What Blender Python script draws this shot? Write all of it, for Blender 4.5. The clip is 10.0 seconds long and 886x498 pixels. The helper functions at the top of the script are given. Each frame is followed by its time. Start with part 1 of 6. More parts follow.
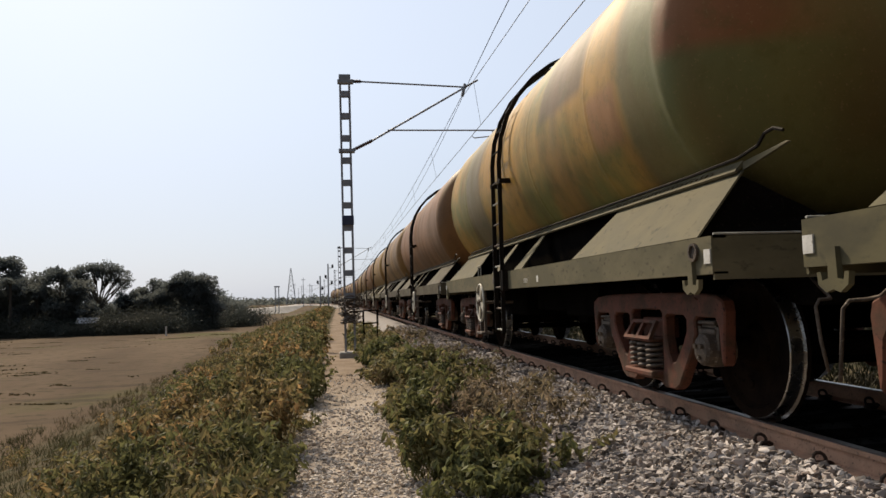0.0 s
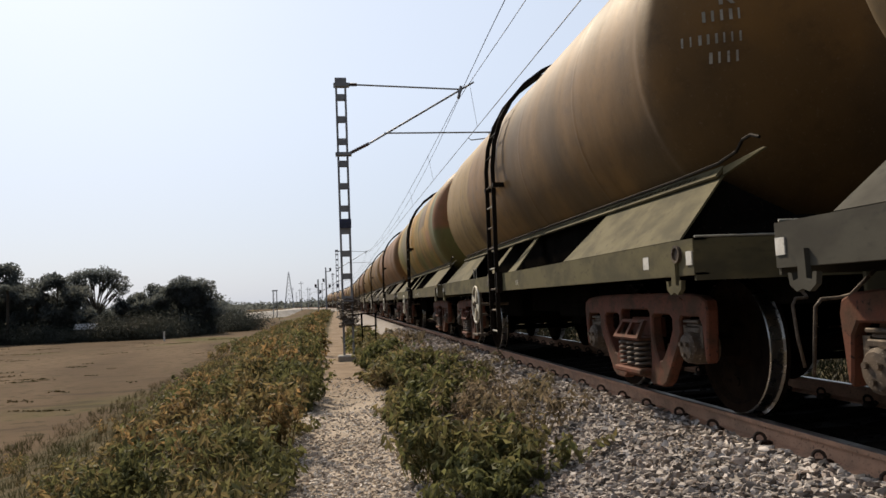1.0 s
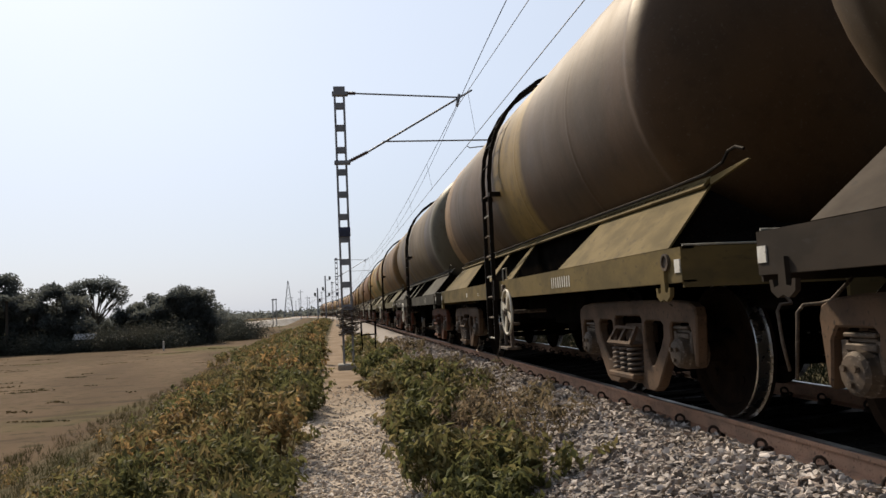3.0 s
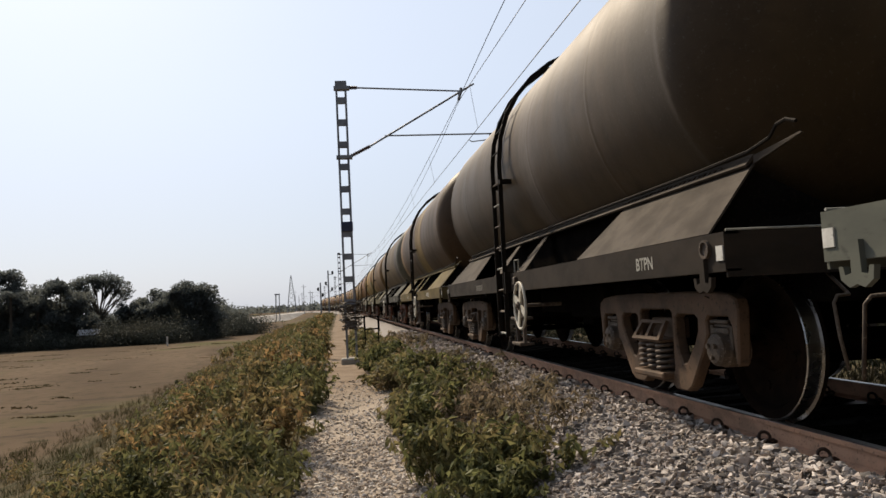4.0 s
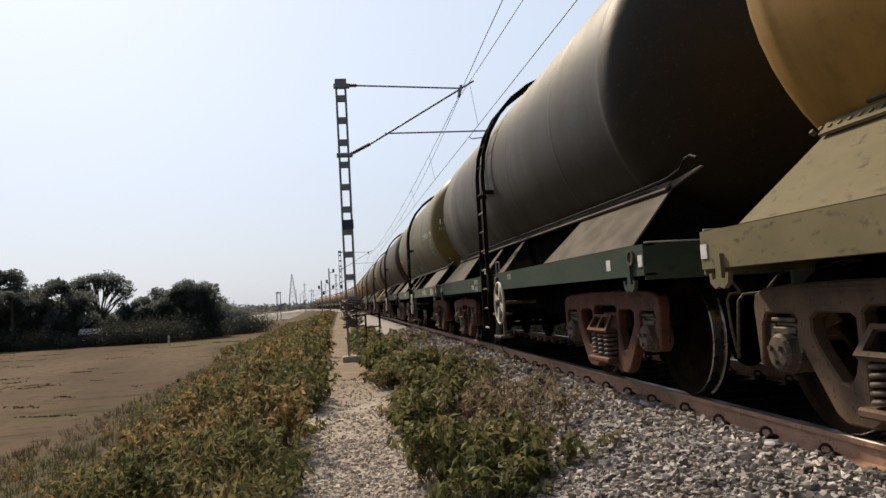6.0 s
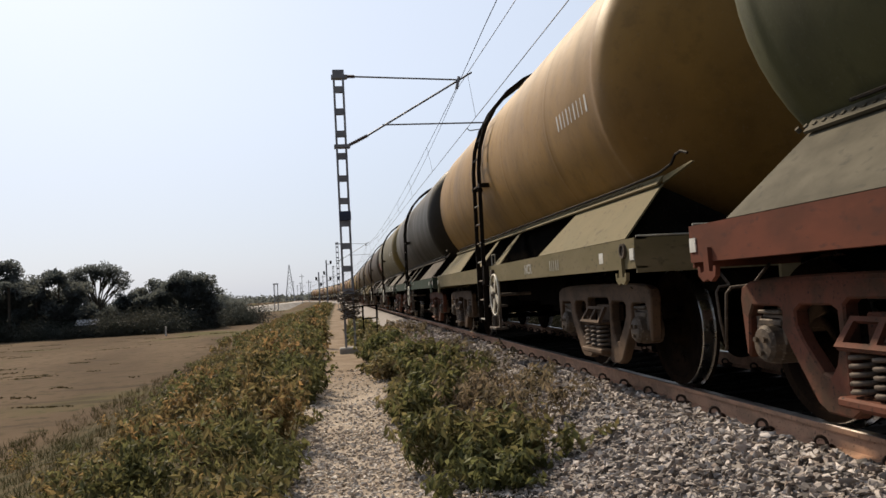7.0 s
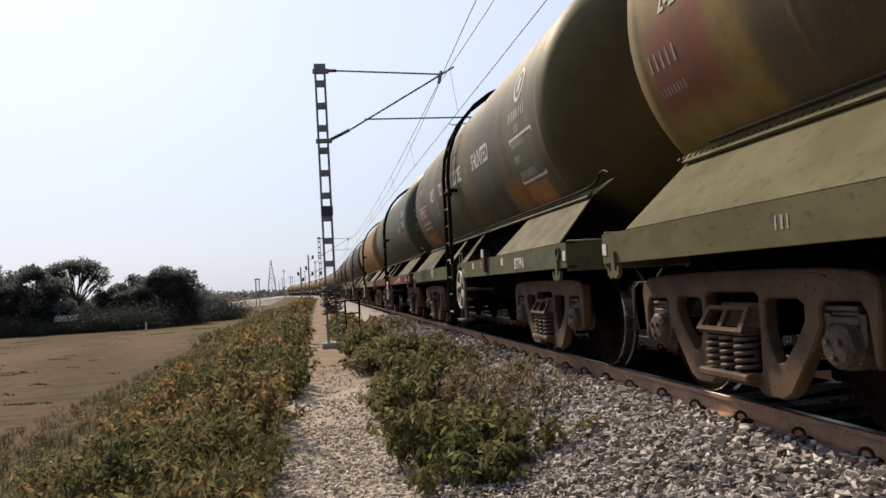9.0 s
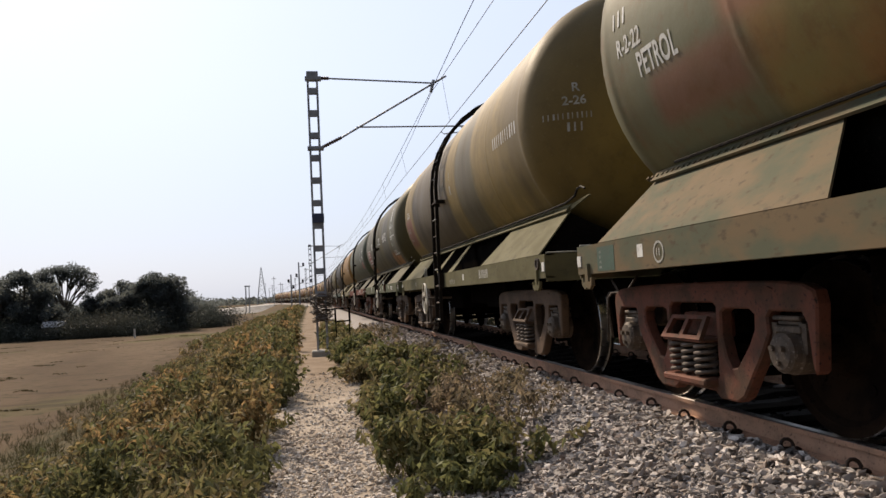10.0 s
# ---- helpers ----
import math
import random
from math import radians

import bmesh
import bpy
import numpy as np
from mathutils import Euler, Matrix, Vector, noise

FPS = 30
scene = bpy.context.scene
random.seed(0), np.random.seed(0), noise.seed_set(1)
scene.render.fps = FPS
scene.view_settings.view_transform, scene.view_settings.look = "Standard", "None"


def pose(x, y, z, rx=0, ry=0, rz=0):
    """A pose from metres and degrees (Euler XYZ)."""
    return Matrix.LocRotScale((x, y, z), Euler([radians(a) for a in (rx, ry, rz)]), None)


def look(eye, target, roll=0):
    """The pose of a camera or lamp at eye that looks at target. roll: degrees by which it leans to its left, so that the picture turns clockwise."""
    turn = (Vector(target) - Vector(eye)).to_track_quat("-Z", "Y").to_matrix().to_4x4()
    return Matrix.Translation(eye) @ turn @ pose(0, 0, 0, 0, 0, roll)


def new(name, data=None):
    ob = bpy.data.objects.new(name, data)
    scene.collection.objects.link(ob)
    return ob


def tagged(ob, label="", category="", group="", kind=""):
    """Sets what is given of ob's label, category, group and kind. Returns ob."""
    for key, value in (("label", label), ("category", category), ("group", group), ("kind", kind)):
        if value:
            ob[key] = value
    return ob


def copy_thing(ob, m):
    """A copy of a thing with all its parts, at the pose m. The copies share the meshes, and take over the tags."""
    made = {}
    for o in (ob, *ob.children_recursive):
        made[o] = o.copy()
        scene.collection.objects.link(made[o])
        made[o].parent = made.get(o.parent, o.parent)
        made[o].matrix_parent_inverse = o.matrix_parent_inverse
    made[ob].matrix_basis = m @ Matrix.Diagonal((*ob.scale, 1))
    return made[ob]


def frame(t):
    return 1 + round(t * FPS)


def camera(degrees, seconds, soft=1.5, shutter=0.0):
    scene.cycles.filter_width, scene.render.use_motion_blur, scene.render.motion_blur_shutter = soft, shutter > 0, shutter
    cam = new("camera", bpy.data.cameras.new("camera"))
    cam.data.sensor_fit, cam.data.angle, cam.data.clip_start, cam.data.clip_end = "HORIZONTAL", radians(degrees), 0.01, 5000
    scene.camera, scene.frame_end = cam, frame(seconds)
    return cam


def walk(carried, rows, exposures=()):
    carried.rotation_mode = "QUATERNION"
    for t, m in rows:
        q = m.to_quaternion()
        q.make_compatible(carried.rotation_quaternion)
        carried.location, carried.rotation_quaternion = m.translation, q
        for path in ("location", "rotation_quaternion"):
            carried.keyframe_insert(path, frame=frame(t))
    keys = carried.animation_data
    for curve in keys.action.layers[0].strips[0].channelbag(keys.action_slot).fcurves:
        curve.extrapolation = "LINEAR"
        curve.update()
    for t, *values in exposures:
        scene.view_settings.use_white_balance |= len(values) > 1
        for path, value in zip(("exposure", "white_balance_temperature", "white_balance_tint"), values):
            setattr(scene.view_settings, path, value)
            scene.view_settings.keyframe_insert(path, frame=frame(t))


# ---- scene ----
# ------------------------------------------------------------------ camera
EYE = (0.0, 0.0, 0.92)
TURNS = [
    (0, 93.67, 1.74, -7.86), (0.5, 93.55, 1.79, -7.85), (1, 93.84, 2.32, -8.00), (1.5, 94.29, 2.56, -8.43),
    (2, 94.25, 2.80, -8.02), (2.5, 94.32, 2.56, -7.60), (2.7, 94.46, 2.60, -8.01), (4, 93.99, 2.95, -7.81), (4.5, 93.77, 3.16, -7.78),
    (5, 93.81, 3.30, -7.76), (5.5, 93.81, 3.36, -7.70), (6.8, 93.54, 3.00, -7.81), (7, 93.17, 3.10, -7.94), (7.5, 93.21, 3.15, -7.60),
    (8, 93.51, 3.16, -8.12), (8.5, 92.41, 3.15, -8.95), (9, 92.70, 3.26, -9.26), (9.5, 92.95, 3.08, -9.64),
    (10, 93.30, 2.83, -9.97)]
cam = camera(60.5, 10.0)
walk(cam, [(t, pose(*EYE, rx, ry, rz)) for t, rx, ry, rz in TURNS], [(0, 0.02, 6620, 11), (7.5, 0.02, 6620, 11.5), (8.5, 0.06, 6560, 13), (10, 0.17, 6560, 14)])

# ------------------------------------------------------------------ world, sun, exposure
SUN_AZ, SUN_EL = radians(-23), radians(41)     # azimuth from the track's direction, to the field side
world = bpy.data.worlds.new("hazy_sky")
scene.world = world
world.use_nodes = True
wn = world.node_tree.nodes
sky = wn.new("ShaderNodeTexSky")
sky.sky_type, sky.sun_disc = "NISHITA", False
sky.sun_elevation, sky.sun_rotation = SUN_EL, SUN_AZ
sky.air_density, sky.dust_density, sky.ozone_density, sky.altitude = 1.0, 2.0, 1.5, 50
haze = wn.new("ShaderNodeMix")          # thin winter haze over the clear sky
haze.data_type = "RGBA"
haze.inputs[0].default_value = 0.78
world.node_tree.links.new(sky.outputs[0], haze.inputs[6])
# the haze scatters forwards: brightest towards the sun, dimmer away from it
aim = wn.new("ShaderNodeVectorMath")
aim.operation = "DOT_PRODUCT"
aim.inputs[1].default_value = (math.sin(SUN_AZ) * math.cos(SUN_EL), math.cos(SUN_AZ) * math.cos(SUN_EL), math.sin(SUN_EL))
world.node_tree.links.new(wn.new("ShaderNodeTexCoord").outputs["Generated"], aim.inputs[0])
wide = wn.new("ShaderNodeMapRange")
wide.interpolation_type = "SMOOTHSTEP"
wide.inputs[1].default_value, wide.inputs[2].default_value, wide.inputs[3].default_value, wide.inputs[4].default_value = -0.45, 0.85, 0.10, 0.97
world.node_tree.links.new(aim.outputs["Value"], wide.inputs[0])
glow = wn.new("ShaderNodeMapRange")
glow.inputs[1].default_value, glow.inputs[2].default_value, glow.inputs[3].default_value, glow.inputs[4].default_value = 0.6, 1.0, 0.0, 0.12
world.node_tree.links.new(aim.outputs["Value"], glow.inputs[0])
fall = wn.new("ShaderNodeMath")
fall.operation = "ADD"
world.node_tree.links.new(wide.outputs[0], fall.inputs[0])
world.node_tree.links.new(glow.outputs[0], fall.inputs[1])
tint = wn.new("ShaderNodeMix")
tint.data_type, tint.blend_type = "RGBA", "MULTIPLY"
tint.inputs[0].default_value = 1.0
tint.inputs[6].default_value = (7.35, 8.4, 10.0, 1)
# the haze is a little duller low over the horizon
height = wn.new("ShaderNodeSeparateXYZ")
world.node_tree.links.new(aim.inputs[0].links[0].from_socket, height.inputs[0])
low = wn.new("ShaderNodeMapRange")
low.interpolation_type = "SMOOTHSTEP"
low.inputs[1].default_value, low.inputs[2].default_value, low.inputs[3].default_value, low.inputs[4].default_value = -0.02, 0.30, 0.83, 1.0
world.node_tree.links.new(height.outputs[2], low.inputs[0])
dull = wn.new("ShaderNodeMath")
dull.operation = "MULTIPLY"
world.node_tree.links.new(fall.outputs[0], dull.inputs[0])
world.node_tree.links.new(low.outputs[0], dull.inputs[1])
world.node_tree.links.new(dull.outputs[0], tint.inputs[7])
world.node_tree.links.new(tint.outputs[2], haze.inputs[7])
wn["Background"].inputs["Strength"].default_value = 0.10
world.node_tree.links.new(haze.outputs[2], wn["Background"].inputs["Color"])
sun = new("sun", bpy.data.lights.new("sun", "SUN"))
sun.data.energy, sun.data.angle, sun.data.color = 5.0, radians(5.0), (1.0, 0.85, 0.64)
sun_dir = Vector((math.sin(SUN_AZ) * math.cos(SUN_EL), math.cos(SUN_AZ) * math.cos(SUN_EL), math.sin(SUN_EL)))
sun.matrix_world = look(sun_dir * 50, (0, 0, 0))

# ------------------------------------------------------------------ the plan
TRACK_X = 3.79          # centre line of the track
GAUGE_HALF = 0.873      # to the middle of the rail head
PITCH = 12.42           # wagon to wagon
RNG = random.Random(4)


def bend(y):
    """The track's sideways shift far ahead, where it curves to the field side."""
    return -max(0.0, y - 100.0) ** 2 / 3600.0


# ------------------------------------------------------------------ materials
def node_mat(name):
    m = bpy.data.materials.new(name)
    m.use_nodes = True
    return m, m.node_tree.nodes, m.node_tree.links, m.node_tree.nodes["Principled BSDF"]


def math_node(nodes, links, op, a, b=0.0, c=None):
    n = nodes.new("ShaderNodeMath")
    n.operation = op
    for i, v in enumerate((a, b, c)):
        if v is None:
            continue
        if isinstance(v, (int, float)):
            n.inputs[i].default_value = v
        else:
            links.new(v, n.inputs[i])
    return n.outputs[0]


def mix_node(nodes, links, fac, a, b):
    n = nodes.new("ShaderNodeMix")
    n.data_type = "RGBA"
    for sock, v in ((n.inputs[0], fac), (n.inputs[6], a), (n.inputs[7], b)):
        if isinstance(v, (int, float)):
            sock.default_value = v
        elif isinstance(v, tuple):
            sock.default_value = (*v[:3], 1)
        else:
            links.new(v, sock)
    return n.outputs[2]


def noise_node(nodes, links, vec, scale, detail=4, stretch=(1, 1, 1), shift=(0, 0, 0), rough=0.55):
    mp = nodes.new("ShaderNodeMapping")
    mp.inputs["Scale"].default_value, mp.inputs["Location"].default_value = stretch, shift
    links.new(vec, mp.inputs[0])
    n = nodes.new("ShaderNodeTexNoise")
    n.inputs["Scale"].default_value, n.inputs["Detail"].default_value, n.inputs["Roughness"].default_value = scale, detail, rough
    links.new(mp.outputs[0], n.inputs["Vector"])
    return n.outputs["Fac"]


def step_node(nodes, links, val, lo, hi):
    n = nodes.new("ShaderNodeMapRange")
    n.interpolation_type = "SMOOTHSTEP"
    n.inputs[1].default_value, n.inputs[2].default_value = lo, hi
    links.new(val, n.inputs[0])
    return n.outputs[0]


def bump_node(nodes, links, height, bsdf, strength, dist):
    b = nodes.new("ShaderNodeBump")
    b.inputs["Strength"].default_value, b.inputs["Distance"].default_value = strength, dist
    links.new(height, b.inputs["Height"])
    links.new(b.outputs[0], bsdf.inputs["Normal"])


def worn(name, a, b, c, scale=6.0, rough=0.6, metal=0.0, bump=0.3, dist=0.004, fine=60.0, stretch=(1, 1, 1), shine=0.18):
    """Main colour a, mottled with b at a coarse scale, and with worn or dirty spots c at a fine one."""
    m, nodes, links, bsdf = node_mat(name)
    vec = nodes.new("ShaderNodeTexCoord").outputs["Object"]
    big = noise_node(nodes, links, vec, scale, 5, stretch)
    small = noise_node(nodes, links, vec, fine, 4, stretch, (3, 1, 7))
    col = mix_node(nodes, links, step_node(nodes, links, big, 0.38, 0.66), a, b)
    col = mix_node(nodes, links, step_node(nodes, links, small, 0.56, 0.74), col, c)
    links.new(col, bsdf.inputs["Base Color"])
    rgh = math_node(nodes, links, "MULTIPLY_ADD", big, 0.3, rough - 0.15)
    links.new(rgh, bsdf.inputs["Roughness"])
    bsdf.inputs["Metallic"].default_value = metal
    bsdf.inputs["Specular IOR Level"].default_value = shine
    bump_node(nodes, links, small, bsdf, bump, dist)
    return m


def tank_paint(name, base, patch, dark, zones=(), seed=0.0, rough=0.56):
    """Faded paint with soft cross bands, patches, grime running down, and zones of another colour (y0, y1, z0, z1, colour)."""
    m, nodes, links, bsdf = node_mat(name)
    vec = nodes.new("ShaderNodeTexCoord").outputs["Object"]
    sep = nodes.new("ShaderNodeSeparateXYZ")
    links.new(vec, sep.inputs[0])
    band = noise_node(nodes, links, vec, 1.0, 3, (0.30, 0.75, 0.28), (seed, seed * 2.3, 0.4))
    blot = noise_node(nodes, links, vec, 0.55, 5, (1, 1, 1), (seed * 1.7, 5.1, seed))
    grime = noise_node(nodes, links, vec, 1.0, 6, (0.9, 1.9, 0.6), (0, seed, 2.0))
    fine = noise_node(nodes, links, vec, 38.0, 5)
    fade = 0.78
    base, patch, dark = (tuple(v * fade * w for v, w in zip(c, (1.20, 1.0, 0.62))) for c in (base, patch, dark))
    zones = [(*z[:4], tuple(v * fade for v in z[4])) for z in zones]
    col = mix_node(nodes, links, step_node(nodes, links, blot, 0.43, 0.62), base, patch)
    edge = math_node(nodes, links, "MULTIPLY_ADD", blot, 0.5, -0.25)
    for y0, y1, z0, z1, zc in zones:
        yy = math_node(nodes, links, "ADD", sep.outputs[1], edge)
        f1 = step_node(nodes, links, yy, y0 - 0.10, y0 + 0.10)
        f2 = step_node(nodes, links, yy, y1 + 0.10, y1 - 0.10)
        f3 = step_node(nodes, links, sep.outputs[2], z0 - 0.08, z0 + 0.08)
        f4 = step_node(nodes, links, sep.outputs[2], z1 + 0.08, z1 - 0.08)
        fac = math_node(nodes, links, "MULTIPLY", math_node(nodes, links, "MULTIPLY", f1, f2), math_node(nodes, links, "MULTIPLY", f3, f4))
        fac = math_node(nodes, links, "MULTIPLY", fac, 0.9)
        col = mix_node(nodes, links, fac, col, zc)
    b1 = step_node(nodes, links, band, 0.46, 0.66)
    col = mix_node(nodes, links, math_node(nodes, links, "MULTIPLY", b1, 0.5), col, dark)
    g1 = math_node(nodes, links, "MULTIPLY", step_node(nodes, links, grime, 0.46, 0.78), 0.42)
    col = mix_node(nodes, links, g1, col, tuple(v * 0.5 for v in dark))
    # splashes and drips below the filling hatch, and a close mottle of old stains
    drip = noise_node(nodes, links, vec, 1.0, 5, (1.1, 3.2, 0.7), (seed, 2.0, seed * 0.6), 0.7)
    mott = noise_node(nodes, links, vec, 5.0, 6, (1, 1, 1), (seed, 9.0, 1.0), 0.7)
    d1 = math_node(nodes, links, "MULTIPLY", step_node(nodes, links, drip, 0.54, 0.78), 0.22)
    col = mix_node(nodes, links, d1, col, tuple(v * 0.7 for v in dark))
    m1 = math_node(nodes, links, "MULTIPLY", step_node(nodes, links, mott, 0.48, 0.68), 0.4)
    col = mix_node(nodes, links, m1, col, tuple(0.55 * v for v in patch))
    f5 = math_node(nodes, links, "MULTIPLY", step_node(nodes, links, fine, 0.58, 0.75), 0.35)
    col = mix_node(nodes, links, f5, col, tuple(0.6 * v + 0.07 for v in base))
    links.new(col, bsdf.inputs["Base Color"])
    links.new(math_node(nodes, links, "MULTIPLY_ADD", grime, 0.30, rough - 0.16), bsdf.inputs["Roughness"])
    bsdf.inputs["Specular IOR Level"].default_value = 0.22
    hh = math_node(nodes, links, "ADD", math_node(nodes, links, "MULTIPLY", blot, 2.0), math_node(nodes, links, "MULTIPLY", fine, 0.08))
    bump_node(nodes, links, hh, bsdf, 0.35, 0.03)
    return m


def frame_paint(name, a, b):
    a, b = (tuple(v * 0.72 for v in c) for c in (a, b))
    return worn(name, a, b, tuple(0.5 * v + 0.014 for v in a), scale=2.2, rough=0.72, bump=0.25, dist=0.003, fine=11.0, stretch=(1, 1, 2), shine=0.06)


RUST = worn("rusty_steel", (0.135, 0.050, 0.031), (0.070, 0.040, 0.026), (0.025, 0.018, 0.014), 5, 0.75, 0.1, 0.5, 0.004, 45)
# blacker than soot: shade under the wagons is put into this colour
DARK_STEEL = worn("soot_and_shade_steel", (0.005, 0.0045, 0.004), (0.008, 0.007, 0.006), (0.018, 0.014, 0.011), 4, 0.85, 0.0, 0.4, 0.004, 40, shine=0.0)
BOGIE_TAN = worn("dusty_brown_bogie_steel", (0.115, 0.072, 0.045), (0.075, 0.050, 0.034), (0.03, 0.024, 0.018), 4, 0.75, 0.05, 0.5, 0.004, 40)
CLIP = worn("dark_rusty_clip", (0.045, 0.028, 0.02), (0.03, 0.02, 0.016), (0.07, 0.045, 0.03), 9, 0.7, 0.1, 0.3, 0.002, 50)
SPRING = worn("grimy_spring_steel", (0.11, 0.085, 0.068), (0.07, 0.056, 0.046), (0.03, 0.025, 0.02), 9, 0.6, 0.1, 0.3, 0.002, 50)
BLACK_PAINT = worn("black_painted_steel", (0.010, 0.008, 0.006), (0.016, 0.012, 0.009), (0.05, 0.032, 0.02), 6, 0.6, 0.0, 0.25, 0.002, 50, shine=0.08)
# greasy steel, darkened further to paint in the wagon's shade
WHEEL_STEEL = worn("greasy_shade_dark_wheel_steel", (0.008, 0.006, 0.005), (0.020, 0.013, 0.009), (0.006, 0.005, 0.004), 3, 0.8, 0.0, 0.3, 0.003, 30, shine=0.0)
TREAD = worn("polished_tread", (0.5, 0.49, 0.47), (0.4, 0.38, 0.36), (0.3, 0.28, 0.26), 8, 0.28, 1.0, 0.1, 0.001, 60)
GREASE = worn("dusty_axlebox_steel", (0.10, 0.075, 0.055), (0.055, 0.043, 0.034), (0.2, 0.17, 0.14), 9, 0.6, 0.15, 0.4, 0.003, 50)
CREAM = worn("cream_handwheel_paint", (0.55, 0.52, 0.44), (0.44, 0.40, 0.32), (0.2, 0.16, 0.12), 9, 0.45, 0.0, 0.2, 0.002, 45)
WHITE = worn("white_stencil_paint", (0.62, 0.61, 0.57), (0.50, 0.49, 0.45), (0.25, 0.24, 0.21), 7, 0.6, 0.0, 0.1, 0.001, 50)
FADED = worn("faded_stencil_paint", (0.36, 0.35, 0.31), (0.26, 0.25, 0.21), (0.15, 0.14, 0.11), 7, 0.6, 0.0, 0.1, 0.001, 40)
SIGN_RED = worn("faded_red_panel", (0.23, 0.05, 0.035), (0.17, 0.055, 0.04), (0.2, 0.13, 0.1), 5, 0.5, 0.0, 0.1, 0.001, 40)
ORANGE = worn("orange_patch_paint", (0.33, 0.13, 0.03), (0.25, 0.12, 0.035), (0.14, 0.10, 0.05), 4, 0.5, 0.0, 0.1, 0.001, 40)
RAIL_RUST = worn("rail_rust", (0.42, 0.245, 0.160), (0.30, 0.185, 0.125), (0.12, 0.08, 0.06), 7, 0.8, 0.1, 0.4, 0.003, 50)
RAIL_HEAD = worn("rail_head_steel", (0.36, 0.33, 0.31), (0.27, 0.23, 0.20), (0.15, 0.11, 0.09), 3, 0.34, 0.9, 0.1, 0.001, 40)
# concrete taken near black: the shade under the train is in its colour
SLEEPER = worn("shade_dark_sleeper_concrete", (0.024, 0.021, 0.018), (0.016, 0.014, 0.012), (0.05, 0.043, 0.037), 5, 0.9, 0, 0.4, 0.004, 50, shine=0.0)
GALV = worn("galvanised_steel", (0.29, 0.305, 0.335), (0.22, 0.23, 0.255), (0.14, 0.12, 0.11), 4, 0.55, 0.15, 0.2, 0.002, 50)
WIRE = worn("dark_copper_wire", (0.07, 0.065, 0.065), (0.05, 0.045, 0.045), (0.1, 0.08, 0.07), 4, 0.5, 0.5, 0.1, 0.001, 50)
PORCELAIN = worn("brown_insulator", (0.10, 0.06, 0.05), (0.07, 0.045, 0.04), (0.14, 0.11, 0.1), 9, 0.3, 0, 0.1, 0.001, 50)
CONCRETE = worn("foundation_concrete", (0.36, 0.34, 0.30), (0.26, 0.24, 0.21), (0.16, 0.14, 0.12), 4, 0.85, 0, 0.4, 0.005, 40)
BLUE_PLATE = worn("blue_number_plate", (0.06, 0.075, 0.14), (0.05, 0.06, 0.10), (0.12, 0.11, 0.1), 6, 0.5, 0, 0.1, 0.001, 40)


def stone_mat(name, dark, light, tint, oily_shade=False):
    m, nodes, links, bsdf = node_mat(name)
    geo = nodes.new("ShaderNodeNewGeometry")
    info = nodes.new("ShaderNodeObjectInfo")
    vec = nodes.new("ShaderNodeTexCoord").outputs["Object"]
    r = math_node(nodes, links, "FRACT", math_node(nodes, links, "ADD", geo.outputs["Random Per Island"], info.outputs["Random"]))
    col = mix_node(nodes, links, r, dark, light)
    r2 = math_node(nodes, links, "FRACT", math_node(nodes, links, "MULTIPLY", r, 17.3))
    col = mix_node(nodes, links, math_node(nodes, links, "MULTIPLY", step_node(nodes, links, r2, 0.6, 1.0), 0.7), col, tint)
    big = noise_node(nodes, links, vec, 0.9, 4)
    col = mix_node(nodes, links, math_node(nodes, links, "MULTIPLY", step_node(nodes, links, big, 0.45, 0.7), 0.30), col, (0.16, 0.12, 0.085))
    fine = noise_node(nodes, links, vec, 70.0, 4)
    col = mix_node(nodes, links, math_node(nodes, links, "MULTIPLY", step_node(nodes, links, fine, 0.5, 0.7), 0.35), col, (0.11, 0.095, 0.08))
    if oily_shade:        # oil between the rails, with the train's shade painted in
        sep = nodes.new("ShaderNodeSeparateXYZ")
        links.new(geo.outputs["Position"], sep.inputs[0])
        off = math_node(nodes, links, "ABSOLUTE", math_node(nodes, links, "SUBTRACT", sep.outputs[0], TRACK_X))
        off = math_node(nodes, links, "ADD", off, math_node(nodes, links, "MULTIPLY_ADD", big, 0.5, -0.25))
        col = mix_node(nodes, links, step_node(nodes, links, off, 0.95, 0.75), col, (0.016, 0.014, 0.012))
    links.new(col, bsdf.inputs["Base Color"])
    bsdf.inputs["Roughness"].default_value = 0.85
    bsdf.inputs["Specular IOR Level"].default_value = 0.15
    bump_node(nodes, links, fine, bsdf, 0.5, 0.006)
    return m


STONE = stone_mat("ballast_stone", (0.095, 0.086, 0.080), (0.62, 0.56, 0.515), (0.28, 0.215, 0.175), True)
PALE_STONE = stone_mat("path_stone", (0.27, 0.235, 0.20), (0.74, 0.67, 0.60), (0.38, 0.29, 0.22))


